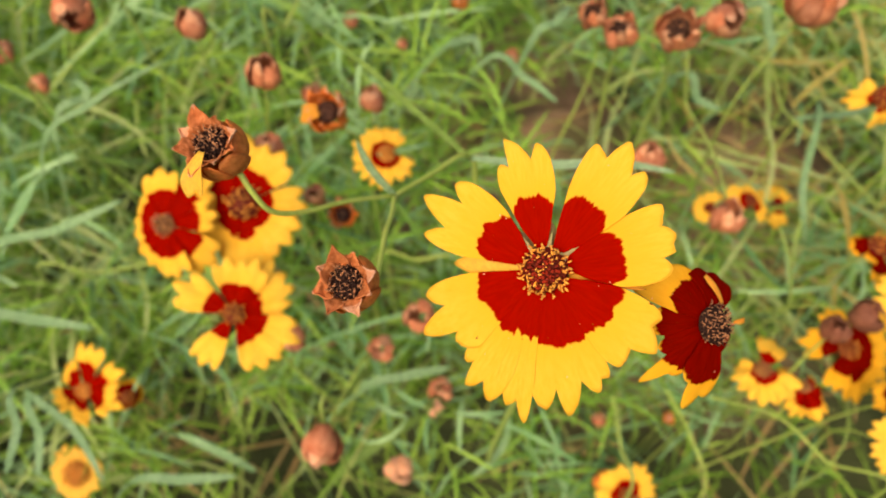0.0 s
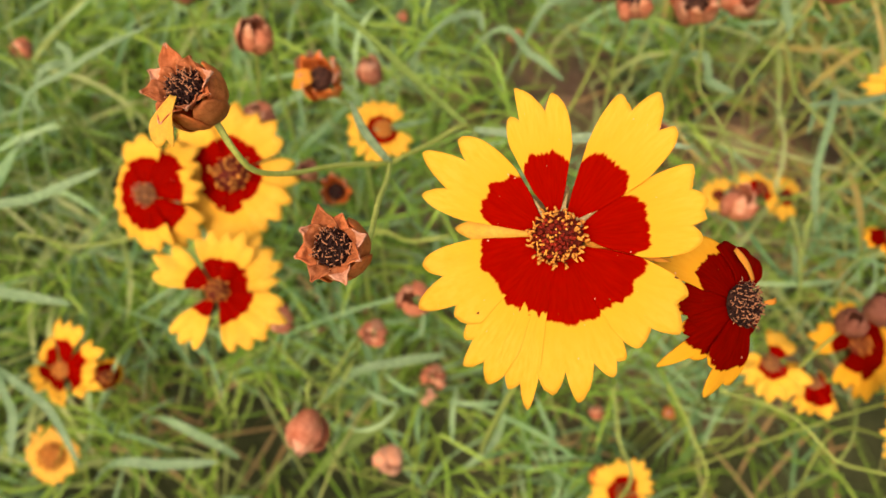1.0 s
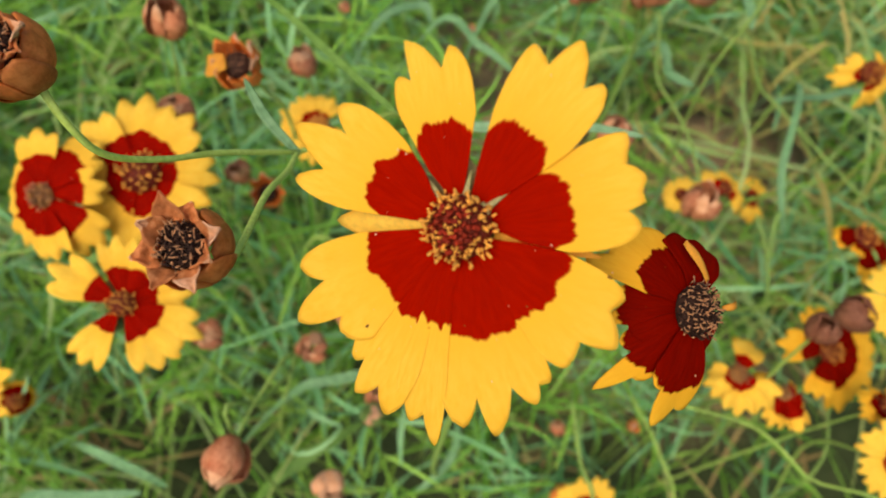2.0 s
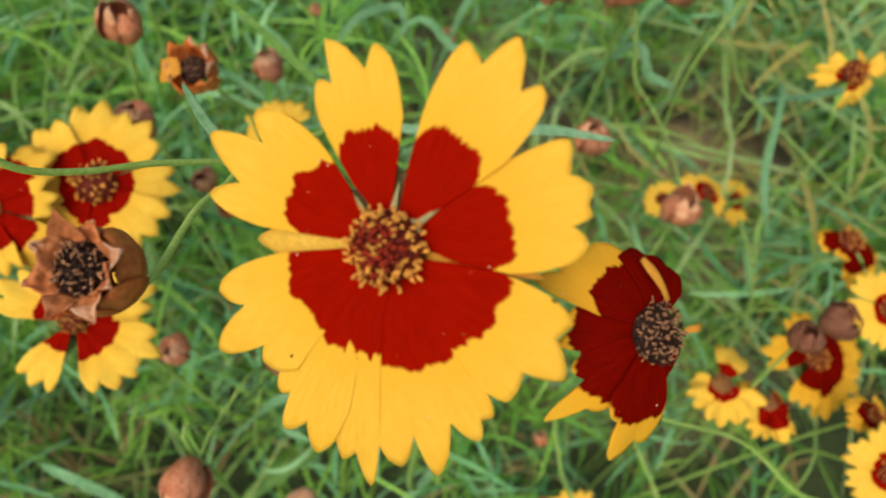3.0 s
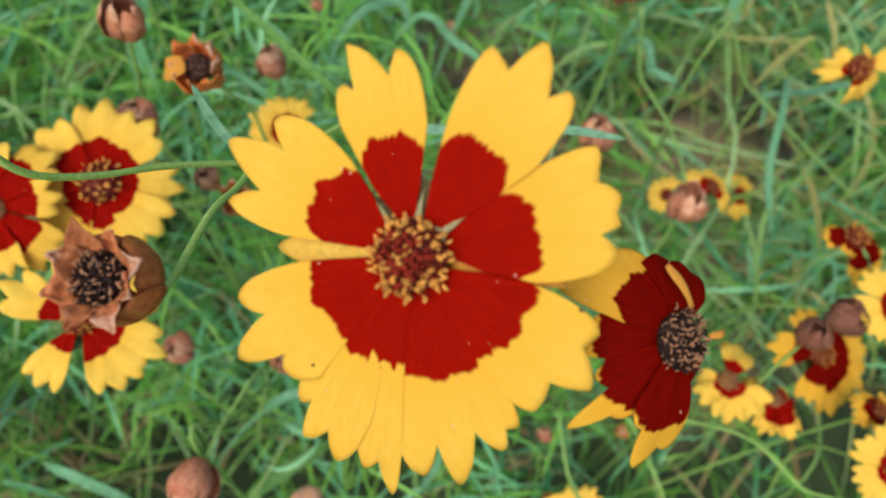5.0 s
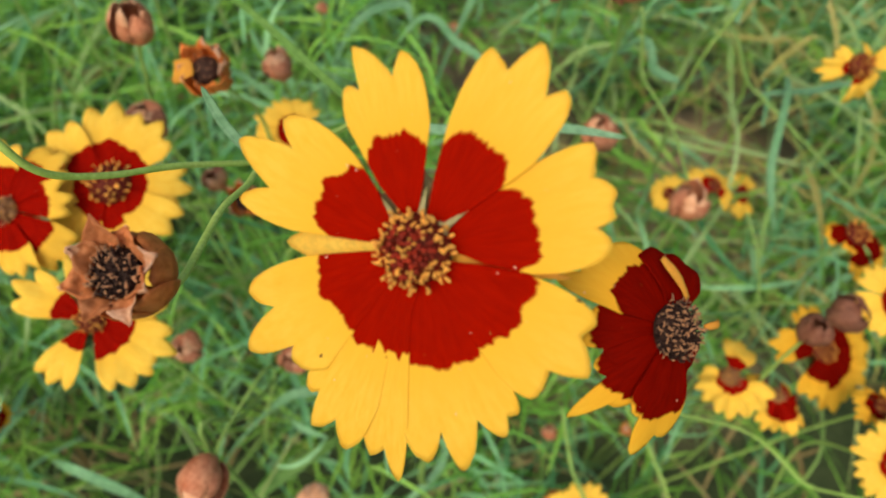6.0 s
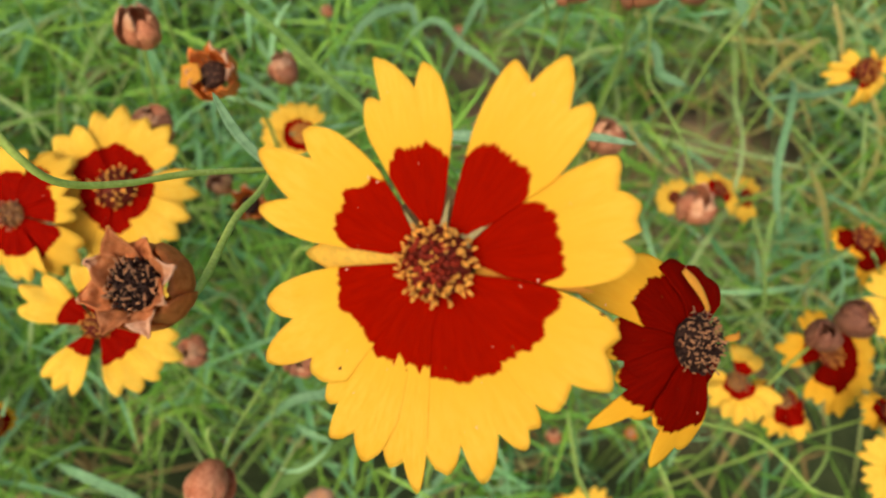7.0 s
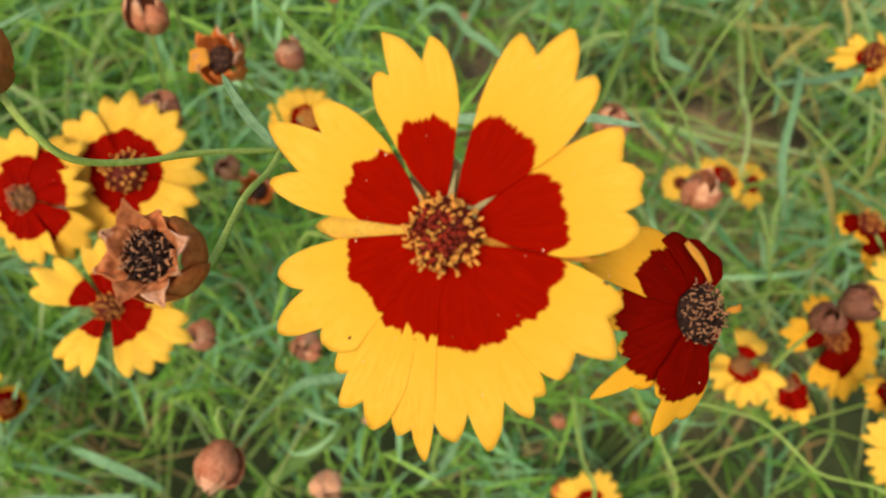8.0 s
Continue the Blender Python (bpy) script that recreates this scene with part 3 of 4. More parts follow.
def blades(name, base, heading, lift, length, width, sag, mat, label, category, rings=8, seed=0, fold=0.35):
    """Many narrow leaves as one mesh, from arrays: where each starts, where it heads, how it rises, sags and twists."""
    rng = np.random.default_rng(seed)
    n = len(base)
    s = np.linspace(0, 1, rings)
    step = (length / (rings - 1))[:, None]
    bend = rng.normal(0, 0.5, n)[:, None] * s[None] ** 1.5 * 1.2
    ang = lift[:, None] - sag[:, None] * s[None] ** 1.3
    turn = heading[:, None] + bend
    d = np.stack([np.cos(ang) * np.cos(turn), np.cos(ang) * np.sin(turn), np.sin(ang)], 2)
    p = base[:, None, :] + np.cumsum(d * step[:, :, None], 1) - d[:, :1] * step[:, :, None]
    p[..., 2] = np.maximum(p[..., 2], 0.003)
    side = np.stack([-np.sin(turn), np.cos(turn), np.zeros_like(turn)], 2)
    upv = np.cross(d, side)
    tw = (rng.uniform(-0.9, 0.9, n)[:, None] + rng.normal(0, 0.5, n)[:, None] * s[None])[..., None]
    sd = side * np.cos(tw) + upv * np.sin(tw)
    up = upv * np.cos(tw) - side * np.sin(tw)
    prof = np.sin(np.pi * np.clip(0.06 + 0.90 * s, 0, 1)) ** 0.6
    w = (width[:, None] * prof[None] / 2)[..., None]
    ring = np.stack([p - sd * w + up * w * fold, p, p + sd * w + up * w * fold], 2)
    verts = ring.reshape(-1, 3)
    k = np.arange(n)[:, None, None] * rings * 3 + np.arange(rings - 1)[None, :, None] * 3 + np.arange(2)[None, None, :]
    faces = np.stack([k, k + 1, k + 4, k + 3], -1).reshape(-1, 4)
    me = bpy.data.meshes.new(name)
    me.from_pydata(verts.tolist(), [], faces.tolist())
    me.materials.append(mat)
    me.polygons.foreach_set("use_smooth", [True] * len(me.polygons))
    me.update()
    return tagged(new(name, me), label, category, "", "stuff")


def scatter(count, rng, near=0.75):
    """Places over the meadow, thickest where the camera looks."""
    a = int(count * near)
    x = np.concatenate([rng.uniform(-0.30, 0.36, a), rng.uniform(-0.8, 0.9, count - a)])
    y = np.concatenate([rng.uniform(-0.08, 0.42, a), rng.uniform(-0.35, 1.1, count - a)])
    return x, y


def thin_place(x, y, z):
    """How bare the growth is: slanting clearings where the soil shows, and small gaps low down."""
    far = (0.40 - z) / 0.38
    a = np.exp(-(((x - 0.074 * far) / 0.066) ** 2 + ((y - 0.308 * far) / 0.043) ** 2)) * 1.02
    b = np.exp(-(((x - 0.225 * far) / 0.075) ** 2 + ((y - 0.295 * far) / 0.050) ** 2)) * 0.95
    c = np.exp(-(((x + 0.02 * far) / 0.05) ** 2 + ((y - 0.085 * far) / 0.03) ** 2)) * 0.55
    d = np.exp(-(((x - 0.225 * far) / 0.075) ** 2 + ((y - 0.090 * far) / 0.055) ** 2)) * 0.85
    e = np.exp(-(((x + 0.080 * far) / 0.10) ** 2 + ((y - 0.075 * far) / 0.030) ** 2)) * 0.75
    u, v = x / far, y / far
    wave = np.sin(u * 61 + 1.3) * np.sin(v * 88 + 0.4) + 0.6 * np.sin(u * 118 - v * 97 + 2.0) + 0.4 * np.sin(u * 37 + v * 53)
    low = np.clip((0.150 - v) / 0.05, 0, 1) + 1.1 * np.exp(-(((u + 0.17) / 0.09) ** 2 + ((v - 0.24) / 0.08) ** 2))
    f = np.clip((wave - 0.08) / 0.35, 0, 1) * np.clip(low, 0.22, 1) * 0.95
    return np.maximum.reduce([a, b, c, d, e, f])


def leafy_layer(name, count, seed, mat, label, low, high, l0, l1, w0, w1, lift, sag, dense=True):
    rng = np.random.default_rng(seed)
    x, y = scatter(count, rng)
    top = canopy(x, y)
    z = np.clip(top * rng.uniform(low, high, count), 0.0, None)
    n = len(x)
    lean = rng.normal(lift, 0.35, n)
    length = rng.uniform(l0, l1, n)
    # long risers stay under the canopy
    lean = np.minimum(lean, np.arcsin(np.clip((canopy(x, y) * 1.02 - z) / length * 1.4, -0.5, 0.98)))
    heading = rng.uniform(0, 2 * np.pi, n)
    reach = length * np.cos(lean)
    bare = np.zeros(n)
    for q in (0.0, 0.5, 0.9):
        bare = np.maximum(bare, thin_place(x + q * reach * np.cos(heading), y + q * reach * np.sin(heading), z + q * length * np.sin(lean) * 0.6))
    keep = rng.uniform(0, 1, n) > (bare if dense else bare * 0.2)
    blades(name, np.stack([x, y, z], 1)[keep], heading[keep], lean[keep], length[keep], rng.uniform(w0, w1, n)[keep], rng.uniform(0.2, sag, n)[keep], mat, label, "foliage", 8, seed + 1)


leafy_layer("meadow_leaves", 5600, 21, FOLIAGE, "tangle of narrow mid-green meadow leaves", 0.15, 0.95, 0.022, 0.070, 0.0007, 0.0017, 0.5, 1.7)
leafy_layer("blue_green_leaves", 2600, 22, FOLIAGE_BLUE, "narrow blue-green leaves among the grass", 0.35, 1.0, 0.022, 0.060, 0.0010, 0.0028, 0.4, 1.3)
leafy_layer("low_grass", 2400, 23, FOLIAGE, "low green grass close to the soil", 0.0, 0.5, 0.05, 0.12, 0.0010, 0.0022, 0.8, 1.5)
leafy_layer("dry_grass", 520, 24, DRY, "dead straw-coloured blades near the soil", 0.0, 0.45, 0.04, 0.10, 0.0012, 0.0030, 0.3, 1.0, False)
leafy_layer("wiry_stems", 520, 29, WIRY, "thin yellow-green stems crossing the meadow", 0.1, 0.8, 0.08, 0.16, 0.0008, 0.0013, 0.7, 0.8)


def tufts(name, count, each, seed, mat, label):
    """Feathery leaves: narrow lobes that spread from common nodes."""
    rng = np.random.default_rng(seed)
    x, y = scatter(count, rng, 0.85)
    z = canopy(x, y) * rng.uniform(0.45, 0.92, count)
    keep = rng.uniform(0, 1, count) > thin_place(x, y, z) * 1.3
    x, y, z = x[keep], y[keep], z[keep]
    n = len(x)
    lead = rng.uniform(0, 2 * np.pi, n)
    base = np.repeat(np.stack([x, y, z], 1), each, 0)
    spread = np.tile(np.linspace(-1.2, 1.2, each), n) + rng.normal(0, 0.15, n * each)
    length = rng.uniform(0.018, 0.045, n * each)
    back = np.stack([np.cos(np.repeat(lead, each)), np.sin(np.repeat(lead, each)), np.full(n * each, 0.15)], 1)
    base = base + back * (np.tile(np.abs(np.linspace(-1, 1, each)), n) * -0.012)[:, None]
    blades(name, base, np.repeat(lead, each) + spread, np.repeat(rng.normal(0.25, 0.3, n), each), length, rng.uniform(0.0007, 0.0015, n * each), rng.uniform(0.1, 1.0, n * each), mat, label, "foliage", 7, seed + 1)


def fronds(name, count, seed, mat, label, pairs=4, low=0.45, high=1.0, l0=0.030, l1=0.060, w0=0.0008, w1=0.0016):
    """Cut leaves: a narrow midrib with pairs of narrow lobes that spread from it."""
    rng = np.random.default_rng(seed)
    x, y = scatter(count, rng, 0.85)
    z = canopy(x, y) * rng.uniform(low, high, count)
    heading, lift, length = rng.uniform(0, 2 * np.pi, count), rng.normal(0.45, 0.35, count), rng.uniform(l0, l1, count)
    mid = 0.6 * length
    bare = thin_place(x + mid * np.cos(heading), y + mid * np.sin(heading), z + 0.4 * mid * np.sin(lift))
    keep = rng.uniform(0, 1, count) > np.maximum(bare, thin_place(x, y, z)) * 1.1
    x, y, z, heading, lift, length = (q[keep] for q in (x, y, z, heading, lift, length))
    n = len(x)
    way = np.stack([np.cos(lift) * np.cos(heading), np.cos(lift) * np.sin(heading), np.sin(lift)], 1)
    foot = np.stack([x, y, z], 1)
    base, turn, rise, reach, sag = [foot], [heading], [lift], [length], [rng.uniform(0.1, 0.5, n)]
    for k in range(pairs):
        at = 0.18 + 0.55 * k / max(1, pairs - 1)
        for side in (-1, 1):
            base.append(foot + way * (length * (at + rng.uniform(-0.04, 0.04, n)))[:, None] - np.array([0, 0, 0.5])[None] * (length * 0.3 * at ** 2)[:, None] * 0.3)
            turn.append(heading + side * rng.uniform(0.45, 0.95, n))
            rise.append(lift * 0.7 + rng.normal(0.05, 0.25, n))
            reach.append(length * rng.uniform(0.35, 0.62, n))
            sag.append(rng.uniform(0.0, 0.8, n))
    m = len(base)
    blades(name, np.concatenate(base), np.concatenate(turn), np.concatenate(rise), np.concatenate(reach), rng.uniform(w0, w1, n * m), np.concatenate(sag), mat, label, "foliage", 6, seed + 1)


def pale_patch(name, count, seed, x0, x1, y0, y1, mat=None, label="pale yellow-green leaves among the stems"):
    rng = np.random.default_rng(seed)
    x, y = rng.uniform(x0, x1, count), rng.uniform(y0, y1, count)
    z = canopy(x, y) * rng.uniform(0.35, 0.9, count)
    keep = rng.uniform(0, 1, count) > thin_place(x, y, z) * 1.2
    x, y, z = x[keep], y[keep], z[keep]
    count = len(x)
    blades(name, np.stack([x, y, z], 1), rng.uniform(0, 2 * np.pi, count), rng.normal(0.3, 0.3, count), rng.uniform(0.03, 0.07, count), rng.uniform(0.0010, 0.0024, count), rng.uniform(0.2, 1.2, count), mat or FOLIAGE_PALE, label, "foliage", 7, seed + 1)


def far_meadow():
    """The meadow goes on round about, with coarser tufts."""
    rng = np.random.default_rng(77)
    n = 42000
    r, a = 0.40 + 5.6 * rng.uniform(0, 1, n) ** 2.0, rng.uniform(0, 2 * np.pi, n)
    base = np.stack([0.05 + r * np.cos(a), 0.2 + r * np.sin(a), np.zeros(n) - 0.005], 1)
    size = 0.10 + 0.05 * np.minimum(r, 3)
    blades("far_meadow", base, rng.uniform(0, 2 * np.pi, n), rng.normal(1.0, 0.3, n), size * rng.uniform(0.7, 1.6, n), (0.003 + 0.003 * r) * rng.uniform(0.7, 1.3, n), rng.uniform(0.3, 1.5, n), FOLIAGE, "green meadow grass stretching away all round", "grass", 5, 78)


far_meadow()
pale_patch("pale_leaves", 700, 61, 0.07, 0.30, 0.12, 0.32)
pale_patch("yellowing_leaves", 520, 65, 0.11, 0.27, 0.13, 0.34, FOLIAGE_STRAW, "yellowing grass blades drying among the stems")
pale_patch("pale_leaves", 420, 63, -0.24, -0.07, 0.02, 0.20)
tufts("feathery_leaves", 600, 8, 51, FOLIAGE_BLUE, "feathery blue-green leaves with narrow lobes")
tufts("light_leaves", 500, 8, 52, FOLIAGE, "feathery light green leaves with narrow lobes")
fronds("cut_leaves", 900, 71, FOLIAGE, "feathery cut green leaves with paired narrow lobes")
fronds("sage_cut_leaves", 520, 72, FOLIAGE_BLUE, "feathery cut sage-green leaves with paired lobes", 3, 0.55, 1.0, 0.035, 0.065, 0.0011, 0.0022)

# ---- leaves that stand out ----


def leaf_blade(points, width, mat=None, label="", name="leaf_blade", parent=None, ground=True):
    """One long narrow leaf along a line, folded on its midrib; its foot runs down to the soil."""
    points = [Vector(p) for p in points]
    tail = []
    if ground:
        a = points[0]
        way = (points[0] - points[1]).normalized()
        tail = [Vector((a.x + way.x * 0.05, a.y + way.y * 0.05, 0.0)), Vector((a.x + way.x * 0.035, a.y + way.y * 0.035, a.z * 0.55))]
    line = smooth_line(tail + points, 8)
    grid = []
    n = len(line)
    first = len(tail) * 8
    for i, p in enumerate(line):
        way = (line[min(i + 1, n - 1)] - line[max(i - 1, 0)]).normalized()
        side = way.cross(Vector((-0.05, -0.4, 0.9))).normalized()
        up = side.cross(way)
        q = max(0.0, (i - first) / (n - 1 - first))
        w = width / 2 * (0.25 + 0.75 * math.sin(math.pi * min(1.0, 0.12 + 0.88 * q)) ** 0.6) if i >= first else width * 0.16
        if i == n - 1:
            w = width * 0.03
        w *= 1 + 0.12 * noise.noise(p * 90)
        grid.append([p + side * w + up * w * 0.35, p + side * w * 0.5 + up * w * 0.12, p, p - side * w * 0.5 + up * w * 0.12, p - side * w + up * w * 0.35])
    me = sheet("blade", grid, mat or LEAF, 0.0002)
    if parent:
        return part("leaf", me, parent, None, label)
    root = thing(name, line[0], label or "long narrow green leaf", "leaf", "leaves that stand out")
    part("blade", me, root)
    return root


def wiry_stem(points, radius, mat=None, label="thin pale green flower stem"):
    root = thing("flower_stem", points[0], label, "stem", "thin stems")
    part("stalk", tube("stalk", points, radius * 1.2, radius, mat or STEM), root)
    return root

VIEW_UP = (0.000, 0.883, 0.470)

# ---- the large flower ----


def big_flower(place, axis, up, foot):
    place, axis = Vector(place), Vector(axis).normalized()
    m = facing(place, axis, up)
    root = thing("coreopsis_flower", foot, "large yellow coreopsis flower with a deep red centre", "flower", "flowers in the meadow")
    r = 0.0029
    d = part("disc", dome_mesh("disc", r, 0.0018, DISC), root, m, "dark red disc ringed with orange florets")
    rnd = random.Random(4)
    for i in range(210):
        q = math.sqrt((i + 0.5) / 210)
        kinds = FLORET_CLOSED if q < 0.64 and rnd.random() < 0.86 else FLORET_KINDS
        part("floret", kinds[rnd.randrange(len(kinds))], d, m @ floret_pose(i, 210, r * 1.05, 0.0018, rnd, 0.32) @ Matrix.Scale(rnd.uniform(0.62, 0.92), 4))
    for k in range(8):
        part("sepal", bract_mesh(0.0034, 0.0055, 75, 0.9, SEPAL_PALE, 15, 8, k, 0.5), root, m @ pose(0, 0, -0.0037, 0, 0, 45 * k + 12))
    for a, w, full in ((180, 0.0030, 0.0125), (-11, 0.0010, 0.0125)):
        part("petal", petal_mesh(w, [(0, full)], 8, 0.02, 0.05, 0.1, mat=PETAL_PLAIN if a > 0 else PETAL_OCHRE, seed=int(a), start=0.003, foot=0.10 if a > 0 else 1.1), root, m @ pose(0, 0, -0.0006, 0, 0, a), "narrow plain yellow petal")
    part("stem", tube("stem", stalk_points(place - axis * 0.006, axis, foot), 0.0006, 0.0009, STEM), root)
    for a, full in ((125, 0.0050), (80, 0.0052), (37, 0.0056)):
        part("sepal", petal_mesh(0.00050, [(0, full)], 3, 0.02, 0.1, 0.2, mat=SEPAL_PALE, seed=a, start=0.0024, foot=1.3, notch=1.6), root, m @ pose(0, 0, 0.0003, 0, 0, a), "pale pointed sepal tip between the petals")
    root["pose"] = [v for row in m for v in row]
    return root


def pose_of(root):
    v = list(root["pose"])
    return Matrix([v[i:i + 4] for i in (0, 4, 8, 12)])


def big_petal(root, mid, droop, red, layer, sides, outline):
    me = lobed_petal(mid, sides, outline, droop, red, seed=int(mid), square=0.68 if mid < -20 else 1.0)
    part("petal", me, root, pose_of(root) @ pose(0, 0, -0.0002 * layer, 0, 0, mid))


def faded_flower(place, axis, up, foot):
    place, axis = Vector(place), Vector(axis).normalized()
    m = facing(place, axis, up)
    root = thing("coreopsis_flower", foot, "fading dark red coreopsis flower with drooping yellow petal tips", "flower", "flowers in the meadow")
    r = 0.0025
    d = part("disc", dome_mesh("disc", r, 0.0011, SEED), root, m, "dark disc of curled tan florets")
    rnd = random.Random(9)
    for i in range(240):
        part("floret", (SEED_KINDS + SEED_DARK)[rnd.randrange(6)], d, m @ floret_pose(i, 240, r * 1.08, 0.0010, rnd, 0.2) @ Matrix.Scale(rnd.uniform(0.42, 0.62), 4))
    for k in range(8):
        part("sepal", bract_mesh(0.003, 0.002, 60, 0.9, SEPAL, 15, 8, k, 0.5), root, m @ pose(0, 0, -0.0052, 0, 0, 45 * k))
    part("stem", tube("stem", stalk_points(place - axis * 0.005, axis, foot), 0.0005, 0.0009, STEM), root)
    root["pose"] = [v for row in m for v in row]
    return root


def faded_petal(root, mid, droop, red, curl, sides, outline, lift=0.0):
    me = lobed_petal(mid, sides, outline, droop, red, 0.15, 0.03, curl, PETAL_AGED, 45, 18, int(mid), 0.001, ripple=0.07)
    part("petal", me, root, pose_of(root) @ pose(0, 0, lift - 0.0003, 0, 0, mid))


def folded_strip(root, a0, r0, a1, r1, w0, w1, lift):
    """A narrow yellow strip where a petal's edge has folded over, from one place of the flower to another."""
    m = pose_of(root)
    a = Vector((r0 * math.cos(radians(a0)), r0 * math.sin(radians(a0)), 0))
    b = Vector((r1 * math.cos(radians(a1)), r1 * math.sin(radians(a1)), 0))
    side = Vector((0, 0, 1)).cross(b - a).normalized()
    grid = []
    for j in range(10):
        q = j / 9
        p = a.lerp(b, q) + Vector((0, 0, lift + 0.0004 * math.sin(q * math.pi)))
        w = (w0 + (w1 - w0) * q) * (0.35 + 0.65 * min(1.0, 4 * q)) * (1 + 0.2 * noise.noise(p * 900))
        grid.append([p + side * (w * u) + Vector((0, 0, 0.0003 * (1 - u * u))) for u in (-0.5, -0.25, 0.0, 0.25, 0.5)])
    part("petal_fold", sheet("petal_fold", grid, PETAL_OCHRE, 0.00014), root, m, "folded ochre edge of a petal")


big = big_flower((0.0128, 0.0387, 0.3218), (-0.285, -0.548, 0.787), (0.000, 0.821, 0.571), (0.033, 0.114, 0.000))
big_petal(big, 103, 4, 9.4, 0, (114, 121, 85, 83.5), [(121, 11.3), (115, 14.3), (111, 13.6), (109.6, 17.2), (98.6, 13.9), (95.5, 15.7), (83.5, 10.0)])
big_petal(big, 55, 2, 10.1, 0, (72.5, 75, 41, 35.5), [(75, 10.5), (68.7, 16.6), (62.6, 15.6), (58, 18.6), (49.4, 15.5), (46, 16.9), (35.5, 11.0)])
big_petal(big, 12, 4, 9.9, 1, (32, 36, -5, -11), [(36, 11.5), (31, 16.0), (22.5, 14.9), (17.5, 16.2), (13, 15.7), (9.7, 15.8), (7.3, 14.3), (2.2, 15.3), (-11, 9.5)])
big_petal(big, -36, 8, 9.9, 0, (-17, -11.5, -56, -58), [(-11.5, 9.0), (-22.5, 15.4), (-28, 14.8), (-37, 17.2), (-42.8, 14.5), (-52, 15.5), (-58, 12.0)])
big_petal(big, -75, 11, 10.2, 2, (-55, -56, -94, -101), [(-56, 13.0), (-60.5, 16.2), (-63.5, 15.9), (-67.3, 17.9), (-72.5, 15.4), (-82.2, 20.7), (-85.2, 16.3), (-90.3, 19.6), (-101, 12.0)])
big_petal(big, -103, 13, 9.4, 1, (-88, -95.5, -112, -114), [(-95.5, 15.6), (-98.6, 22.7), (-102.3, 19.0), (-106.1, 20.4), (-109.7, 17.8), (-111, 17.9), (-114, 15.0)])
big_petal(big, -120, 10.6, 9.7, 2, (-102, -106, -132, -134), [(-106, 15.0), (-113.6, 20.9), (-117.9, 18.4), (-123.3, 20.9), (-126.4, 16.8), (-129, 17.4), (-134, 14.5)])
big_petal(big, -152, 10, 9.4, 1.6, (-128, -128, -175, -174.5), [(-128, 14.0), (-138.5, 16.3), (-142.3, 15.1), (-148.7, 20.2), (-157, 15.0), (-163.5, 17.3), (-174.5, 9.5)])
big_petal(big, 150, 7, 9.2, 0, (173.7, 173.7, 131, 124.5), [(173.7, 11.0), (166.5, 16.9), (160.3, 14.1), (152, 18.8), (143.9, 13.7), (139.5, 16.1), (124.5, 8.6)])

# ---- the faded flower beside it ----
faded = faded_flower((0.0360, 0.0347, 0.3133), (0.422, -0.381, 0.823), (-0.000, 0.908, 0.420), (0.046, 0.095, 0.000))
faded_petal(faded, 132, 20, 6.9, 0.0, (160, 163, 104, 103), [(163, 5.5), (153.5, 11.0), (146, 9.6), (139, 9.9), (128, 9.0), (121, 9.2), (103, 7.2)])
faded_petal(faded, 75, 5, 12, 0.5, (112, 113, 48, 42), [(113, 7.4), (96, 7.7), (87, 7.0), (78, 7.1), (67, 6.6), (54, 6.6), (42, 4.8)], 0.0003)
faded_petal(faded, -179, 15, 7.4, 0.1, (-146, -150, -210, -207), [(-150, 6.0), (-165, 6.8), (-168, 6.8), (-173, 8.3), (-184, 7.2), (-193, 7.6), (-207, 5.9)], -0.0003)
faded_petal(faded, -143, 29, 7.5, 0.1, (-110, -114, -174, -168), [(-114, 6.6), (-126, 8.3), (-128, 8.4), (-133, 10.9), (-146, 7.1), (-156, 7.7), (-168, 6.0)])
faded_petal(faded, -101, 18, 8.1, 0.1, (-66, -70, -134, -129), [(-70, 5.6), (-84, 10.2), (-90, 9.8), (-99, 11.8), (-110, 8.2), (-113, 8.3), (-129, 6.2)], 0.0001)
faded_petal(faded, -50, 8, 12, 0.1, (-10, -10, -94, -90), [(-10, 4.0), (-35, 4.6), (-55, 4.6), (-71, 5.7), (-90, 5.6)], -0.0002)
folded_strip(faded, 108, 0.0068, 74, 0.0030, 0.0011, 0.0004, 0.0006)
folded_strip(faded, 4, 0.0033, 6, 0.0052, 0.0006, 0.0007, 0.0002)

# ---- the branching stem with its two seed heads ----
branch = thing("branching_stem", (0.0150, 0.1180, 0.0000), "forked light green flower stem with narrow leaves", "stem")
part("stalk", tube("stalk", [(0.0150, 0.1180, 0.0000), (0.0125, 0.1120, 0.1300), (0.0090, 0.1040, 0.2400), (0.0055, 0.0971, 0.2648), (-0.0021, 0.0850, 0.2751), (-0.0095, 0.0731, 0.2849)], 0.0008, 0.0004, STALK), branch)
leaf_blade([(-0.0095, 0.0731, 0.2849), (-0.0136, 0.0753, 0.2906), (-0.0160, 0.0778, 0.2964)], 0.0016, LEAF_PALE, "", parent=branch, ground=False)
leaf_blade([(0.0055, 0.0971, 0.2648), (-0.0066, 0.1107, 0.2641), (-0.0196, 0.1260, 0.2631), (-0.0325, 0.1377, 0.2637)], 0.0019, LEAF, "", parent=branch, ground=False)
leaf_blade([(0.0068, 0.0959, 0.2653), (0.0229, 0.0922, 0.2678), (0.0385, 0.0896, 0.2721), (0.0503, 0.0850, 0.2753)], 0.0022, LEAF_PALE, "", parent=branch, ground=False)
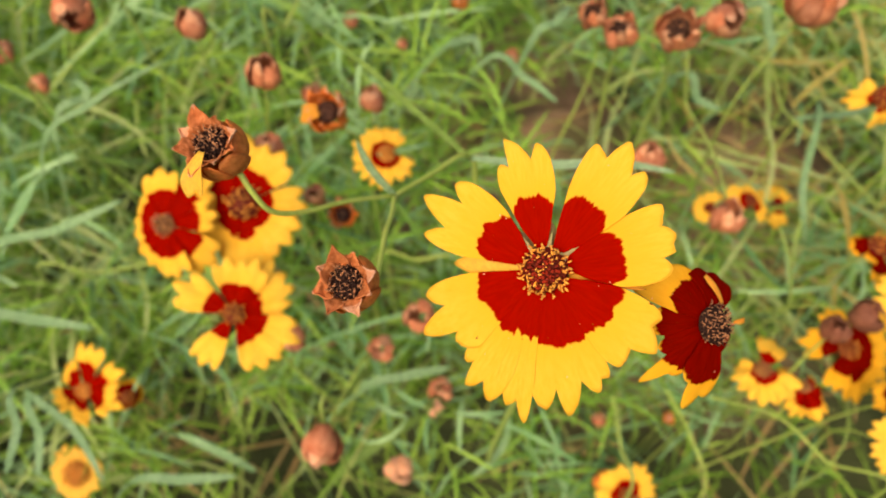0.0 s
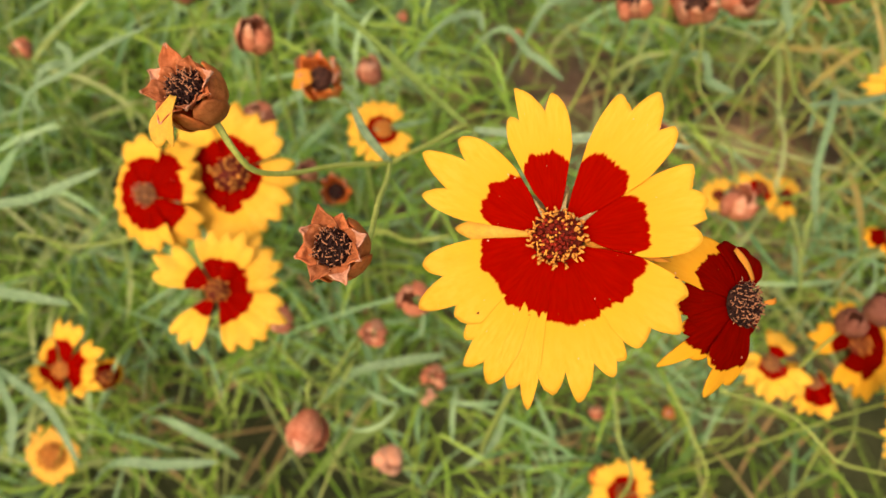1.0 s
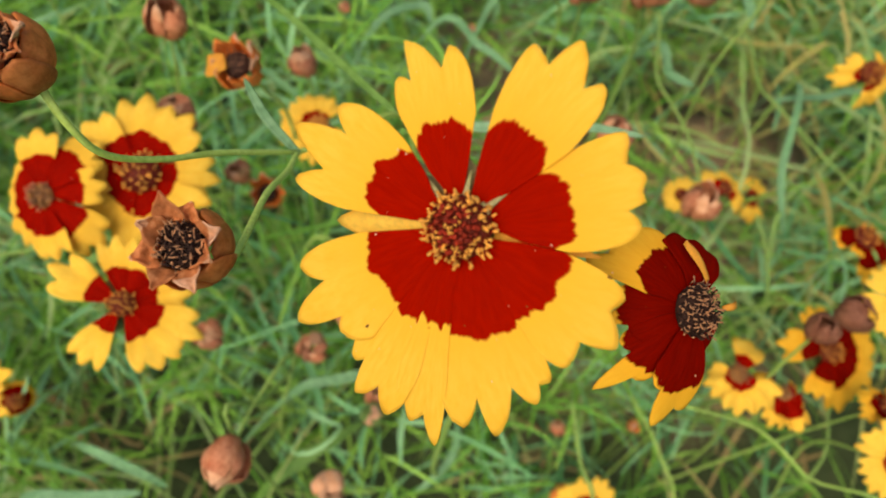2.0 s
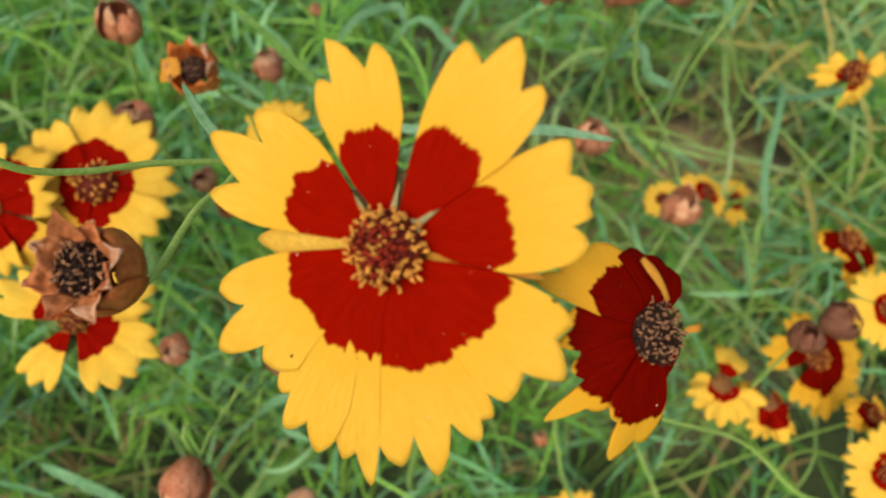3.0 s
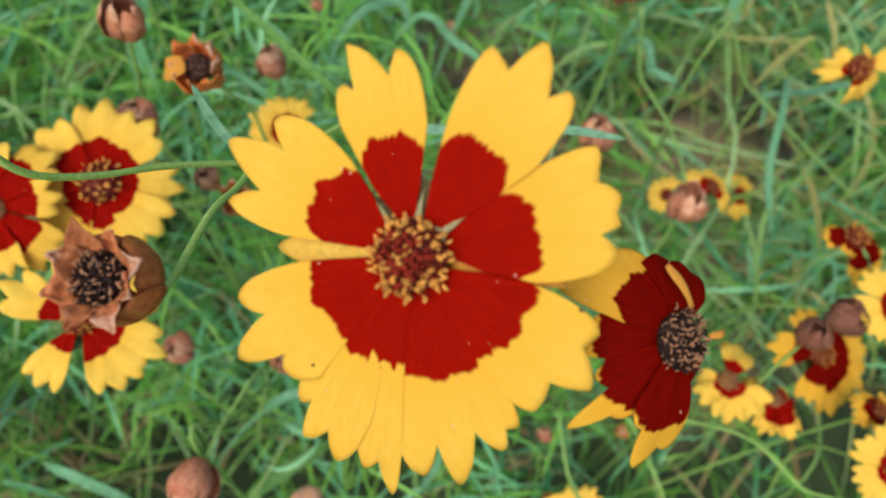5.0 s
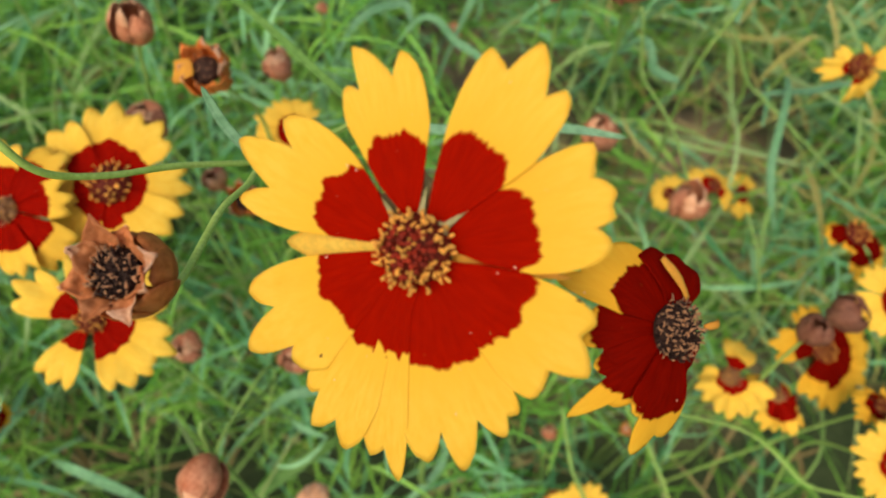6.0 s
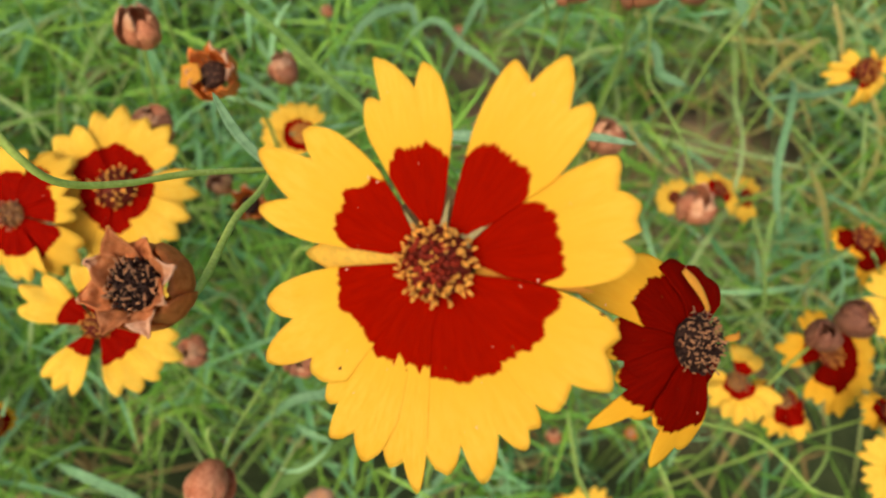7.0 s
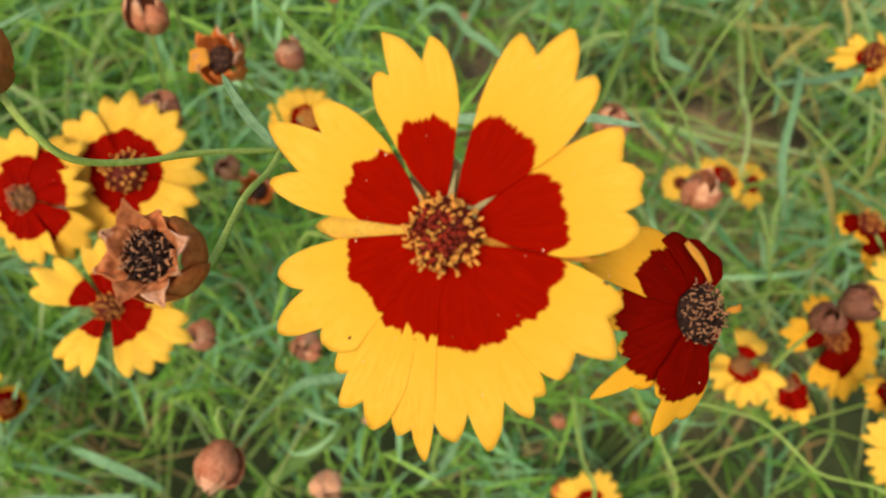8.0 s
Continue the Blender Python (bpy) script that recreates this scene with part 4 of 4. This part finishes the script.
open_head((-0.0309, 0.0572, 0.3214), (-0.200, -0.250, 0.947), 0.0037, 1, "open orange-brown seed head with a shrivelled yellow petal", [(-0.0295, 0.0568, 0.3188), (-0.0274, 0.0544, 0.3145), (-0.0256, 0.0547, 0.3090), (-0.0219, 0.0585, 0.3031), (-0.0172, 0.0646, 0.2962), (-0.0095, 0.0731, 0.2849)], -105, VIEW_UP)
open_head((-0.0126, 0.0403, 0.3141), (-0.150, -0.360, 0.921), 0.0036, 2, "open rusty brown seed head with dark seeds", [(-0.0108, 0.0413, 0.3111), (-0.0098, 0.0424, 0.3090), (-0.0095, 0.0548, 0.3011), (-0.0093, 0.0647, 0.2917), (-0.0095, 0.0731, 0.2849)], None, VIEW_UP)

# ---- smaller flowers ----
flower((-0.0742, 0.0933, 0.2387), (-0.196, -0.503, 0.842), 0.0164, 8, 0.64, 8, spin=10, disc=0.17, seed=31, ragged=0.5, disc_mat=DISC_TAN, tips=80, curl=0.5, up=VIEW_UP, label="yellow coreopsis flower with a wide red ring and pale disc")
flower((-0.0551, 0.1015, 0.2360), (0.148, -0.375, 0.915), 0.0192, 8, 0.47, 6, spin=5, disc=0.24, seed=32, up=VIEW_UP, label="round yellow coreopsis flower with a red ring and brown disc")
flower((-0.0548, 0.0706, 0.2310), (0.195, -0.372, 0.907), 0.0172, 9, 0.46, 6, angles=(96, 66, 152, 236, 300, 336, 10, 40), disc=0.17, ragged=0.2, seed=33, up=VIEW_UP, label="yellow coreopsis flower that has lost two of its petals")
flower((-0.1294, 0.0456, 0.1452), (-0.050, -0.424, 0.904), 0.0108, 7, 0.2, 4, spin=20, disc=0.42, seed=34, disc_mat=DISC_OCHRE, tips=50, pollen=False, mat=PETAL_PLAIN, up=VIEW_UP, label="small yellow flower with a large orange-brown disc")
flower((-0.1228, 0.0691, 0.1662), (-0.305, -0.355, 0.884), 0.0160, 8, 0.60, 12, angles=(78, 25, -15, -88, -118, 145, 200, 240), disc=0.18, seed=35, ragged=1.0, disc_mat=DISC_OCHRE, curl=0.5, up=VIEW_UP, label="ragged coreopsis flower, mostly dark red with yellow tips")
flower((-0.0185, 0.1325, 0.2160), (0.250, -0.280, 0.925), 0.0118, 7, 0.42, 12, angles=(62, 104, 158, 205, 262, 320), disc=0.24, seed=36, ragged=0.6, curl=0.3, disc_mat=DISC_OCHRE, up=VIEW_UP, label="small yellow flower with a red centre among the buds")
flower((0.1083, 0.1298, 0.1915), (0.206, -0.163, 0.965), 0.0090, 6, 0.45, 20, (4,), spin=15, disc=0.25, seed=37, tips=20, up=VIEW_UP, label="small yellow flower with a dark red centre")
flower((0.0940, 0.1279, 0.1905), (-0.404, -0.338, 0.850), 0.0070, 5, 0.3, 20, (0,), spin=10, disc=0.25, seed=38, tips=16, up=VIEW_UP, label="small half-withered yellow flower")
flower((0.1453, 0.1580, 0.1428), (0.099, -0.377, 0.921), 0.0098, 5, 0.36, 10, angles=(62, 108, 268), disc=0.22, seed=39, tips=16, up=VIEW_UP, label="tiny yellow flower with a red eye")
flower((0.1342, 0.1016, 0.2105), (0.204, -0.002, 0.979), 0.0110, 8, 0.72, 20, (1, 2), spin=0, disc=0.32, seed=40, ragged=1.0, curl=0.4, mat=PETAL_AGED, up=VIEW_UP, label="withering flower, dark red with yellow tips")
flower((0.1380, 0.1449, 0.2294), (0.106, -0.685, 0.721), 0.0108, 8, 0.45, 22, (2, 5), spin=10, disc=0.32, seed=41, ragged=1.0, curl=0.8, up=VIEW_UP, label="yellow coreopsis flower with dark red markings")
flower((0.1276, 0.0752, 0.1910), (0.103, -0.324, 0.940), 0.0170, 8, 0.58, 8, angles=(4, -35, -74, -114, 44, 108, 168), disc=0.19, seed=42, mat=PETAL_AGED, ragged=0.3, up=VIEW_UP, label="full yellow coreopsis flower with a dark red centre")
flower((0.0941, 0.0648, 0.2024), (-0.200, -0.200, 0.950), 0.0110, 6, 0.42, 14, angles=(62, 178, 222, 268, 318), disc=0.22, seed=43, ragged=1.0, curl=0.9, disc_mat=DISC_TAN, up=VIEW_UP, label="drooping yellow flower with red petal bases")
flower((0.1064, 0.0605, 0.1996), (0.051, -0.150, 0.980), 0.0112, 6, 0.66, 16, angles=(8, 152, 205, 248, 288, 326), disc=0.18, seed=44, ragged=1.0, curl=1.0, disc_mat=DISC_TAN, up=VIEW_UP, label="drooping yellow and red flower beside another")
flower((0.0671, 0.0401, 0.1325), (0.000, -0.379, 0.925), 0.0125, 8, 0.45, 6, spin=8, disc=0.24, seed=45, up=VIEW_UP, label="small yellow coreopsis flower low in the grass")
flower((0.1287, 0.0420, 0.2046), (0.000, -0.379, 0.925), 0.0115, 8, 0.40, 6, spin=8, disc=0.24, seed=46, up=VIEW_UP, label="yellow coreopsis flower with a red centre")
flower((0.1318, 0.0563, 0.2013), (0.318, -0.024, 0.948), 0.0085, 7, 0.55, 20, spin=30, disc=0.28, seed=47, ragged=1.0, mat=PETAL_AGED, up=VIEW_UP, label="small dark red and yellow flower")
flower((0.1290, 0.0762, 0.2233), (-0.099, -0.377, 0.921), 0.0105, 8, 0.40, 6, spin=0, disc=0.26, seed=48, up=VIEW_UP, label="yellow coreopsis flower with a small red centre")
flower((-0.1067, 0.0663, 0.1691), (0.527, -0.489, 0.695), 0.0060, 6, 0.75, 30, spin=0, disc=0.4, seed=49, mat=PETAL_AGED, curl=0.6, up=VIEW_UP, label="small shrivelled orange flower on a stem")

# ---- seed heads and buds over the meadow ----
seed_head((0.0432, 0.1537, 0.2552), (-0.216, -0.360, 0.908), 0.0037, -25, 0.0030, BUD_BRACT, 24, VIEW_UP, 61, "open brown seed head with dark seeds", pale=BRACT_PALE)
seed_head((0.0485, 0.1417, 0.2602), (-0.155, -0.370, 0.916), 0.0041, -30, 0.0033, BUD_BRACT, 26, VIEW_UP, 62, "open brown seed head with dark seeds", pale=BRACT_PALE)
seed_head((0.0623, 0.1377, 0.2641), (-0.152, -0.202, 0.97), 0.0048, -2, 0.0036, BUD_BRACT, 60, VIEW_UP, 63, "open brown seed head with dark seeds", pale=BRACT_PALE)
seed_head((0.0930, 0.1736, 0.2337), (0.115, -0.889, 0.443), 0.0053, -47, 0.0056, BUD_BRACT, 0, VIEW_UP, 64, "closed reddish-brown seed head on a thin stem", n=6)
seed_head((0.0982, 0.1446, 0.2674), (0.249, 0.110, 0.962), 0.0055, -15, 0.0044, BUD_BRACT, 36, VIEW_UP, 65, "open brown seed head with dark seeds", pale=BRACT_PALE)
seed_head((-0.1066, 0.1543, 0.2555), (0.117, -0.950, 0.290), 0.0051, -47, 0.0053, BUD_BRACT, 0, VIEW_UP, 66, "closed reddish-brown seed head on a thin stem", n=6)
seed_head((-0.0794, 0.1663, 0.2392), (0.000, 0.131, 0.991), 0.0041, -52, 0.0043, BUD_BRACT, 0, VIEW_UP, 67, "closed reddish-brown seed head on a thin stem", n=6)
seed_head((-0.1398, 0.1584, 0.2350), (0.108, -0.265, 0.958), 0.0033, -20, 0.0026, BUD_BRACT, 20, VIEW_UP, 68, "open brown seed head with dark seeds", pale=BRACT_PALE)
seed_head((-0.1508, 0.1767, 0.1995), (0.206, -0.163, 0.965), 0.0031, -57, 0.0033, BUD_BRACT, 0, VIEW_UP, 69, "closed reddish-brown seed head on a thin stem", n=6)
seed_head((-0.0485, 0.1309, 0.2560), (0.169, -0.075, 0.983), 0.0041, -44, 0.0043, BUD_BRACT, 0, VIEW_UP, 70, "closed reddish-brown seed head on a thin stem", n=6)
seed_head((-0.0422, 0.1499, 0.2249), (-0.105, -0.165, 0.981), 0.0030, -52, 0.0032, BUD_BRACT, 0, VIEW_UP, 71, "closed reddish-brown seed head on a thin stem", n=6)
seed_head((-0.0297, 0.1155, 0.2577), (-0.155, -0.370, 0.916), 0.0044, 5, 0.0031, BRACT, 24, VIEW_UP, 72, "open orange-brown seed head with one remaining yellow petal", remnant=195, pale=BRACT_PALE)
seed_head((-0.0224, 0.1451, 0.2278), (-0.101, -0.070, 0.992), 0.0035, -47, 0.0036, BUD_BRACT, 0, VIEW_UP, 73, "closed reddish-brown seed head on a thin stem", n=6)
seed_head((-0.0515, 0.1221, 0.2328), (0.105, -0.165, 0.981), 0.0044, -47, 0.0047, BUD_BRACT, 0, VIEW_UP, 74, "closed reddish-brown seed head on a thin stem", n=6)
seed_head((-0.0324, 0.1155, 0.2066), (-0.050, -0.554, 0.831), 0.0037, 15, 0.0026, BRACT, 18, VIEW_UP, 75, "small open orange seed cup", pale=BRACT_PALE)
seed_head((-0.0432, 0.1265, 0.2011), (0.000, -0.287, 0.958), 0.0032, -52, 0.0033, BUD_BRACT, 0, VIEW_UP, 76, "closed reddish-brown seed head on a thin stem", n=6)
seed_head((0.0642, 0.1268, 0.2227), (0.105, 0.069, 0.992), 0.0044, -47, 0.0046, BUD_BRACT, 0, VIEW_UP, 77, "closed reddish-brown seed head on a thin stem", n=6)
seed_head((-0.0068, 0.0768, 0.2143), (-0.216, -0.360, 0.908), 0.0040, -42, 0.0042, BUD_BRACT, 0, VIEW_UP, 78, "closed reddish-brown seed head on a thin stem", n=6)
seed_head((-0.0208, 0.0807, 0.1767), (-0.099, -0.377, 0.921), 0.0039, -57, 0.0041, BUD_BRACT, 0, VIEW_UP, 79, "closed reddish-brown seed head on a thin stem", n=6)
seed_head((-0.0497, 0.0817, 0.1836), (0.099, -0.377, 0.921), 0.0038, -62, 0.0040, BUD_BRACT, 0, VIEW_UP, 80, "closed reddish-brown seed head on a thin stem", n=6)
seed_head((-0.0319, 0.0395, 0.2158), (-0.272, -0.931, 0.244), 0.0045, -42, 0.0047, BUD_BRACT, 0, VIEW_UP, 81, "closed reddish-brown seed head on a thin stem", n=6)
seed_head((-0.0141, 0.0425, 0.1678), (-0.302, -0.158, 0.940), 0.0040, -52, 0.0042, BRACT_PALE, 0, VIEW_UP, 82, "pale tan seed head among the leaves", n=6)
seed_head((-0.0008, 0.0698, 0.1653), (0.105, -0.165, 0.981), 0.0038, -52, 0.0040, BUD_BRACT, 0, VIEW_UP, 83, "closed reddish-brown seed head on a thin stem", n=6)
seed_head((-0.0027, 0.0630, 0.1673), (0.000, -0.267, 0.964), 0.0032, -57, 0.0033, SEPAL, 0, VIEW_UP, 84, "green unopened bud on a thin stem", n=6)
seed_head((0.0628, 0.0710, 0.1206), (0.000, 0.365, 0.931), 0.0025, -52, 0.0026, BUD_BRACT, 0, VIEW_UP, 85, "closed reddish-brown seed head on a thin stem", n=6)
seed_head((0.0912, 0.0714, 0.1208), (0.099, -0.377, 0.921), 0.0021, -57, 0.0022, BRACT, 0, VIEW_UP, 86, "closed reddish-brown seed head on a thin stem", n=6)
seed_head((0.0600, 0.0454, 0.1297), (0.108, -0.265, 0.958), 0.0033, -52, 0.0035, BRACT, 0, VIEW_UP, 87, "closed reddish-brown seed head on a thin stem", n=6)
seed_head((0.0867, 0.1081, 0.2173), (0.000, 0.024, 1.000), 0.0043, -32, 0.0045, BUD_BRACT, 0, VIEW_UP, 88, "withered brown seed head on a dark stem", n=6)
seed_head((0.1194, 0.0747, 0.2188), (0.216, -0.551, 0.806), 0.0040, -57, 0.0042, BUD_DARK, 0, VIEW_UP, 89, "dark brown seed head beside a yellow flower", n=6)
seed_head((0.1023, 0.0667, 0.2300), (0.000, 0.070, 0.998), 0.0032, -37, 0.0034, BUD_DARK, 0, VIEW_UP, 90, "withered brown seed head beside a yellow flower", n=6)
seed_head((0.0324, 0.2357, 0.1516), (0.099, -0.377, 0.921), 0.0030, -52, 0.0031, BUD_BRACT, 0, VIEW_UP, 91, "closed reddish-brown seed head on a thin stem", n=6)
seed_head((-0.0386, 0.2206, 0.1889), (0.099, -0.377, 0.921), 0.0030, -52, 0.0032, BUD_BRACT, 0, VIEW_UP, 92, "closed reddish-brown seed head on a thin stem", n=6)
seed_head((-0.0152, 0.1898, 0.2064), (0.099, -0.377, 0.921), 0.0016, -52, 0.0016, BUD_BRACT, 0, VIEW_UP, 93, "closed reddish-brown seed head on a thin stem", n=6)
seed_head((0.0071, 0.2197, 0.1997), (0.099, -0.377, 0.921), 0.0029, -32, 0.0031, BRACT, 0, VIEW_UP, 94, "closed reddish-brown seed head on a thin stem", n=6)

# ---- leaves and stems that stand out ----
leaf_blade([(-0.1389, 0.0942, 0.2123), (-0.1095, 0.0991, 0.2262), (-0.0917, 0.1065, 0.2301)], 0.0028, LEAF_BLUE, "long narrow blue-green leaf arching over the meadow")
leaf_blade([(-0.1540, 0.0880, 0.1863), (-0.1305, 0.0853, 0.1905), (-0.1126, 0.0830, 0.1893)], 0.0035, LEAF_BLUE, "long narrow blue-green leaf arching over the meadow")
leaf_blade([(-0.1411, 0.0684, 0.1702), (-0.1222, 0.0557, 0.1691), (-0.1092, 0.0386, 0.1657)], 0.0028, LEAF_BLUE, "long narrow blue-green leaf arching over the meadow")
leaf_blade([(-0.1425, 0.0697, 0.1709), (-0.1405, 0.0553, 0.1689), (-0.1447, 0.0418, 0.1617)], 0.0032, LEAF_BLUE, "long narrow blue-green leaf arching over the meadow")
leaf_blade([(-0.1379, 0.0684, 0.1702), (-0.1331, 0.0537, 0.1681), (-0.1338, 0.0413, 0.1615)], 0.0032, LEAF_BLUE, "long narrow blue-green leaf arching over the meadow")
leaf_blade([(-0.0389, 0.0473, 0.1307), (-0.0236, 0.0568, 0.1414), (-0.0068, 0.0676, 0.1415)], 0.0046, LEAF, "long narrow green leaf arching over the meadow")
leaf_blade([(0.0129, 0.1688, 0.2179), (0.0279, 0.1611, 0.2195), (0.0388, 0.1540, 0.2157)], 0.0027, LEAF_BLUE, "long narrow blue-green leaf arching over the meadow")
leaf_blade([(0.0792, 0.1645, 0.2157), (0.0861, 0.1547, 0.2161), (0.0938, 0.1518, 0.2146)], 0.0031, LEAF_BLUE, "long narrow blue-green leaf arching over the meadow")
leaf_blade([(0.1026, 0.1852, 0.2266), (0.1100, 0.1746, 0.2267), (0.1115, 0.1670, 0.2226)], 0.0034, LEAF_BLUE, "long narrow blue-green leaf arching over the meadow")
leaf_blade([(-0.1325, 0.1337, 0.2106), (-0.1107, 0.1442, 0.2275), (-0.0874, 0.1563, 0.2340)], 0.0021, LEAF_BLUE, "long narrow blue-green leaf arching over the meadow")
leaf_blade([(-0.1278, 0.1412, 0.2146), (-0.1150, 0.1491, 0.2244), (-0.1196, 0.1542, 0.2272)], 0.0029, LEAF_BLUE, "long narrow blue-green leaf arching over the meadow")
leaf_blade([(0.0308, 0.1866, 0.2048), (0.0416, 0.1931, 0.2139), (0.0477, 0.2025, 0.2132)], 0.0033, LEAF_BLUE, "long narrow blue-green leaf arching over the meadow")
leaf_blade([(-0.0097, 0.1860, 0.1931), (0.0099, 0.1950, 0.2035), (0.0142, 0.1893, 0.2005)], 0.0030, LEAF_BLUE, "long narrow blue-green leaf arching over the meadow")
leaf_blade([(-0.0690, 0.0905, 0.1763), (-0.0829, 0.1038, 0.1890), (-0.0943, 0.0903, 0.1818)], 0.0027, LEAF, "long narrow green leaf arching over the meadow")
leaf_blade([(-0.0924, 0.0572, 0.1529), (-0.0749, 0.0500, 0.1548), (-0.0655, 0.0458, 0.1469)], 0.0033, LEAF_BLUE, "long narrow blue-green leaf arching over the meadow")
leaf_blade([(-0.1061, 0.0423, 0.1506), (-0.0867, 0.0417, 0.1560), (-0.0695, 0.0427, 0.1566)], 0.0036, LEAF_BLUE, "long narrow blue-green leaf arching over the meadow")
leaf_blade([(-0.0293, 0.0727, 0.1555), (-0.0127, 0.0757, 0.1627), (0.0032, 0.0783, 0.1641)], 0.0036, LEAF_BLUE, "long narrow blue-green leaf arching over the meadow")
leaf_blade([(0.0255, 0.0727, 0.1329), (0.0228, 0.0581, 0.1307), (0.0099, 0.0467, 0.1247)], 0.0028, LEAF_BLUE, "long narrow blue-green leaf arching over the meadow")
leaf_blade([(0.1386, 0.1708, 0.1963), (0.1292, 0.1373, 0.1899), (0.1328, 0.1217, 0.1759)], 0.0028, LEAF_BLUE, "long narrow blue-green leaf arching over the meadow")
leaf_blade([(0.1656, 0.1642, 0.1929), (0.1442, 0.1629, 0.1978), (0.1276, 0.1620, 0.1973)], 0.0025, LEAF_BLUE, "long narrow blue-green leaf arching over the meadow")
wiry_stem([(0.1204, 0.0258, 0.0000), (0.1167, 0.0287, 0.2001), (0.1044, 0.0382, 0.2051), (0.0920, 0.0484, 0.2106), (0.0696, 0.0507, 0.2231)], 0.00036, STEM, "thin pale green flower stem")
wiry_stem([(0.0741, 0.1668, 0.0000), (0.0756, 0.1628, 0.2204), (0.0806, 0.1494, 0.2190), (0.0862, 0.1315, 0.2185), (0.0876, 0.1129, 0.2177)], 0.00040, STEM, "thin pale green flower stem")
wiry_stem([(0.1061, 0.0785, 0.0000), (0.1089, 0.0817, 0.1603), (0.1182, 0.0922, 0.1772), (0.1172, 0.1054, 0.1899), (0.1138, 0.1172, 0.1962)], 0.00048, STEM, "thin pale green flower stem")
wiry_stem([(0.0647, 0.0328, 0.0000), (0.0636, 0.0371, 0.1479), (0.0600, 0.0515, 0.1612), (0.0575, 0.0667, 0.1693)], 0.00051, STEM, "thin pale green flower stem")
wiry_stem([(0.0984, 0.0353, 0.0000), (0.0963, 0.0402, 0.1269), (0.0896, 0.0566, 0.1469), (0.0804, 0.0727, 0.1555)], 0.00044, STEM, "thin pale green flower stem")
wiry_stem([(-0.1506, 0.1078, 0.0000), (-0.1430, 0.1073, 0.1739), (-0.1178, 0.1056, 0.1843), (-0.0943, 0.1068, 0.1906)], 0.00053, STEM, "thin pale green flower stem")
wiry_stem([(-0.1274, 0.1409, 0.0000), (-0.1241, 0.1411, 0.2599), (-0.1133, 0.1421, 0.2660), (-0.1058, 0.1480, 0.2692)], 0.00036, STEM, "thin pale green flower stem")
wiry_stem([(-0.0586, 0.1640, 0.0000), (-0.0568, 0.1651, 0.2273), (-0.0510, 0.1688, 0.2349), (-0.0464, 0.1784, 0.2401)], 0.00049, STEM, "thin pale green flower stem")
wiry_stem([(-0.0337, 0.0445, 0.0000), (-0.0323, 0.0474, 0.2100), (-0.0275, 0.0567, 0.2037), (-0.0245, 0.0719, 0.1834)], 0.00048, STEM, "thin pale green flower stem")
wiry_stem([(0.1340, 0.0391, 0.0000), (0.1353, 0.0458, 0.1412), (0.1396, 0.0681, 0.1644), (0.1299, 0.0922, 0.1772)], 0.00042, STEM, "thin pale green flower stem")
wiry_stem([(0.1048, 0.1859, 0.0000), (0.1090, 0.1801, 0.2013), (0.1231, 0.1606, 0.2023), (0.1414, 0.1445, 0.1937), (0.1576, 0.1301, 0.1860)], 0.00044, STEM, "thin pale green flower stem")
wiry_stem([(-0.0302, 0.1107, 0.0000), (-0.0252, 0.1104, 0.1755), (-0.0086, 0.1094, 0.1864), (0.0031, 0.1111, 0.1873)], 0.00053, STEM, "thin pale green flower stem")
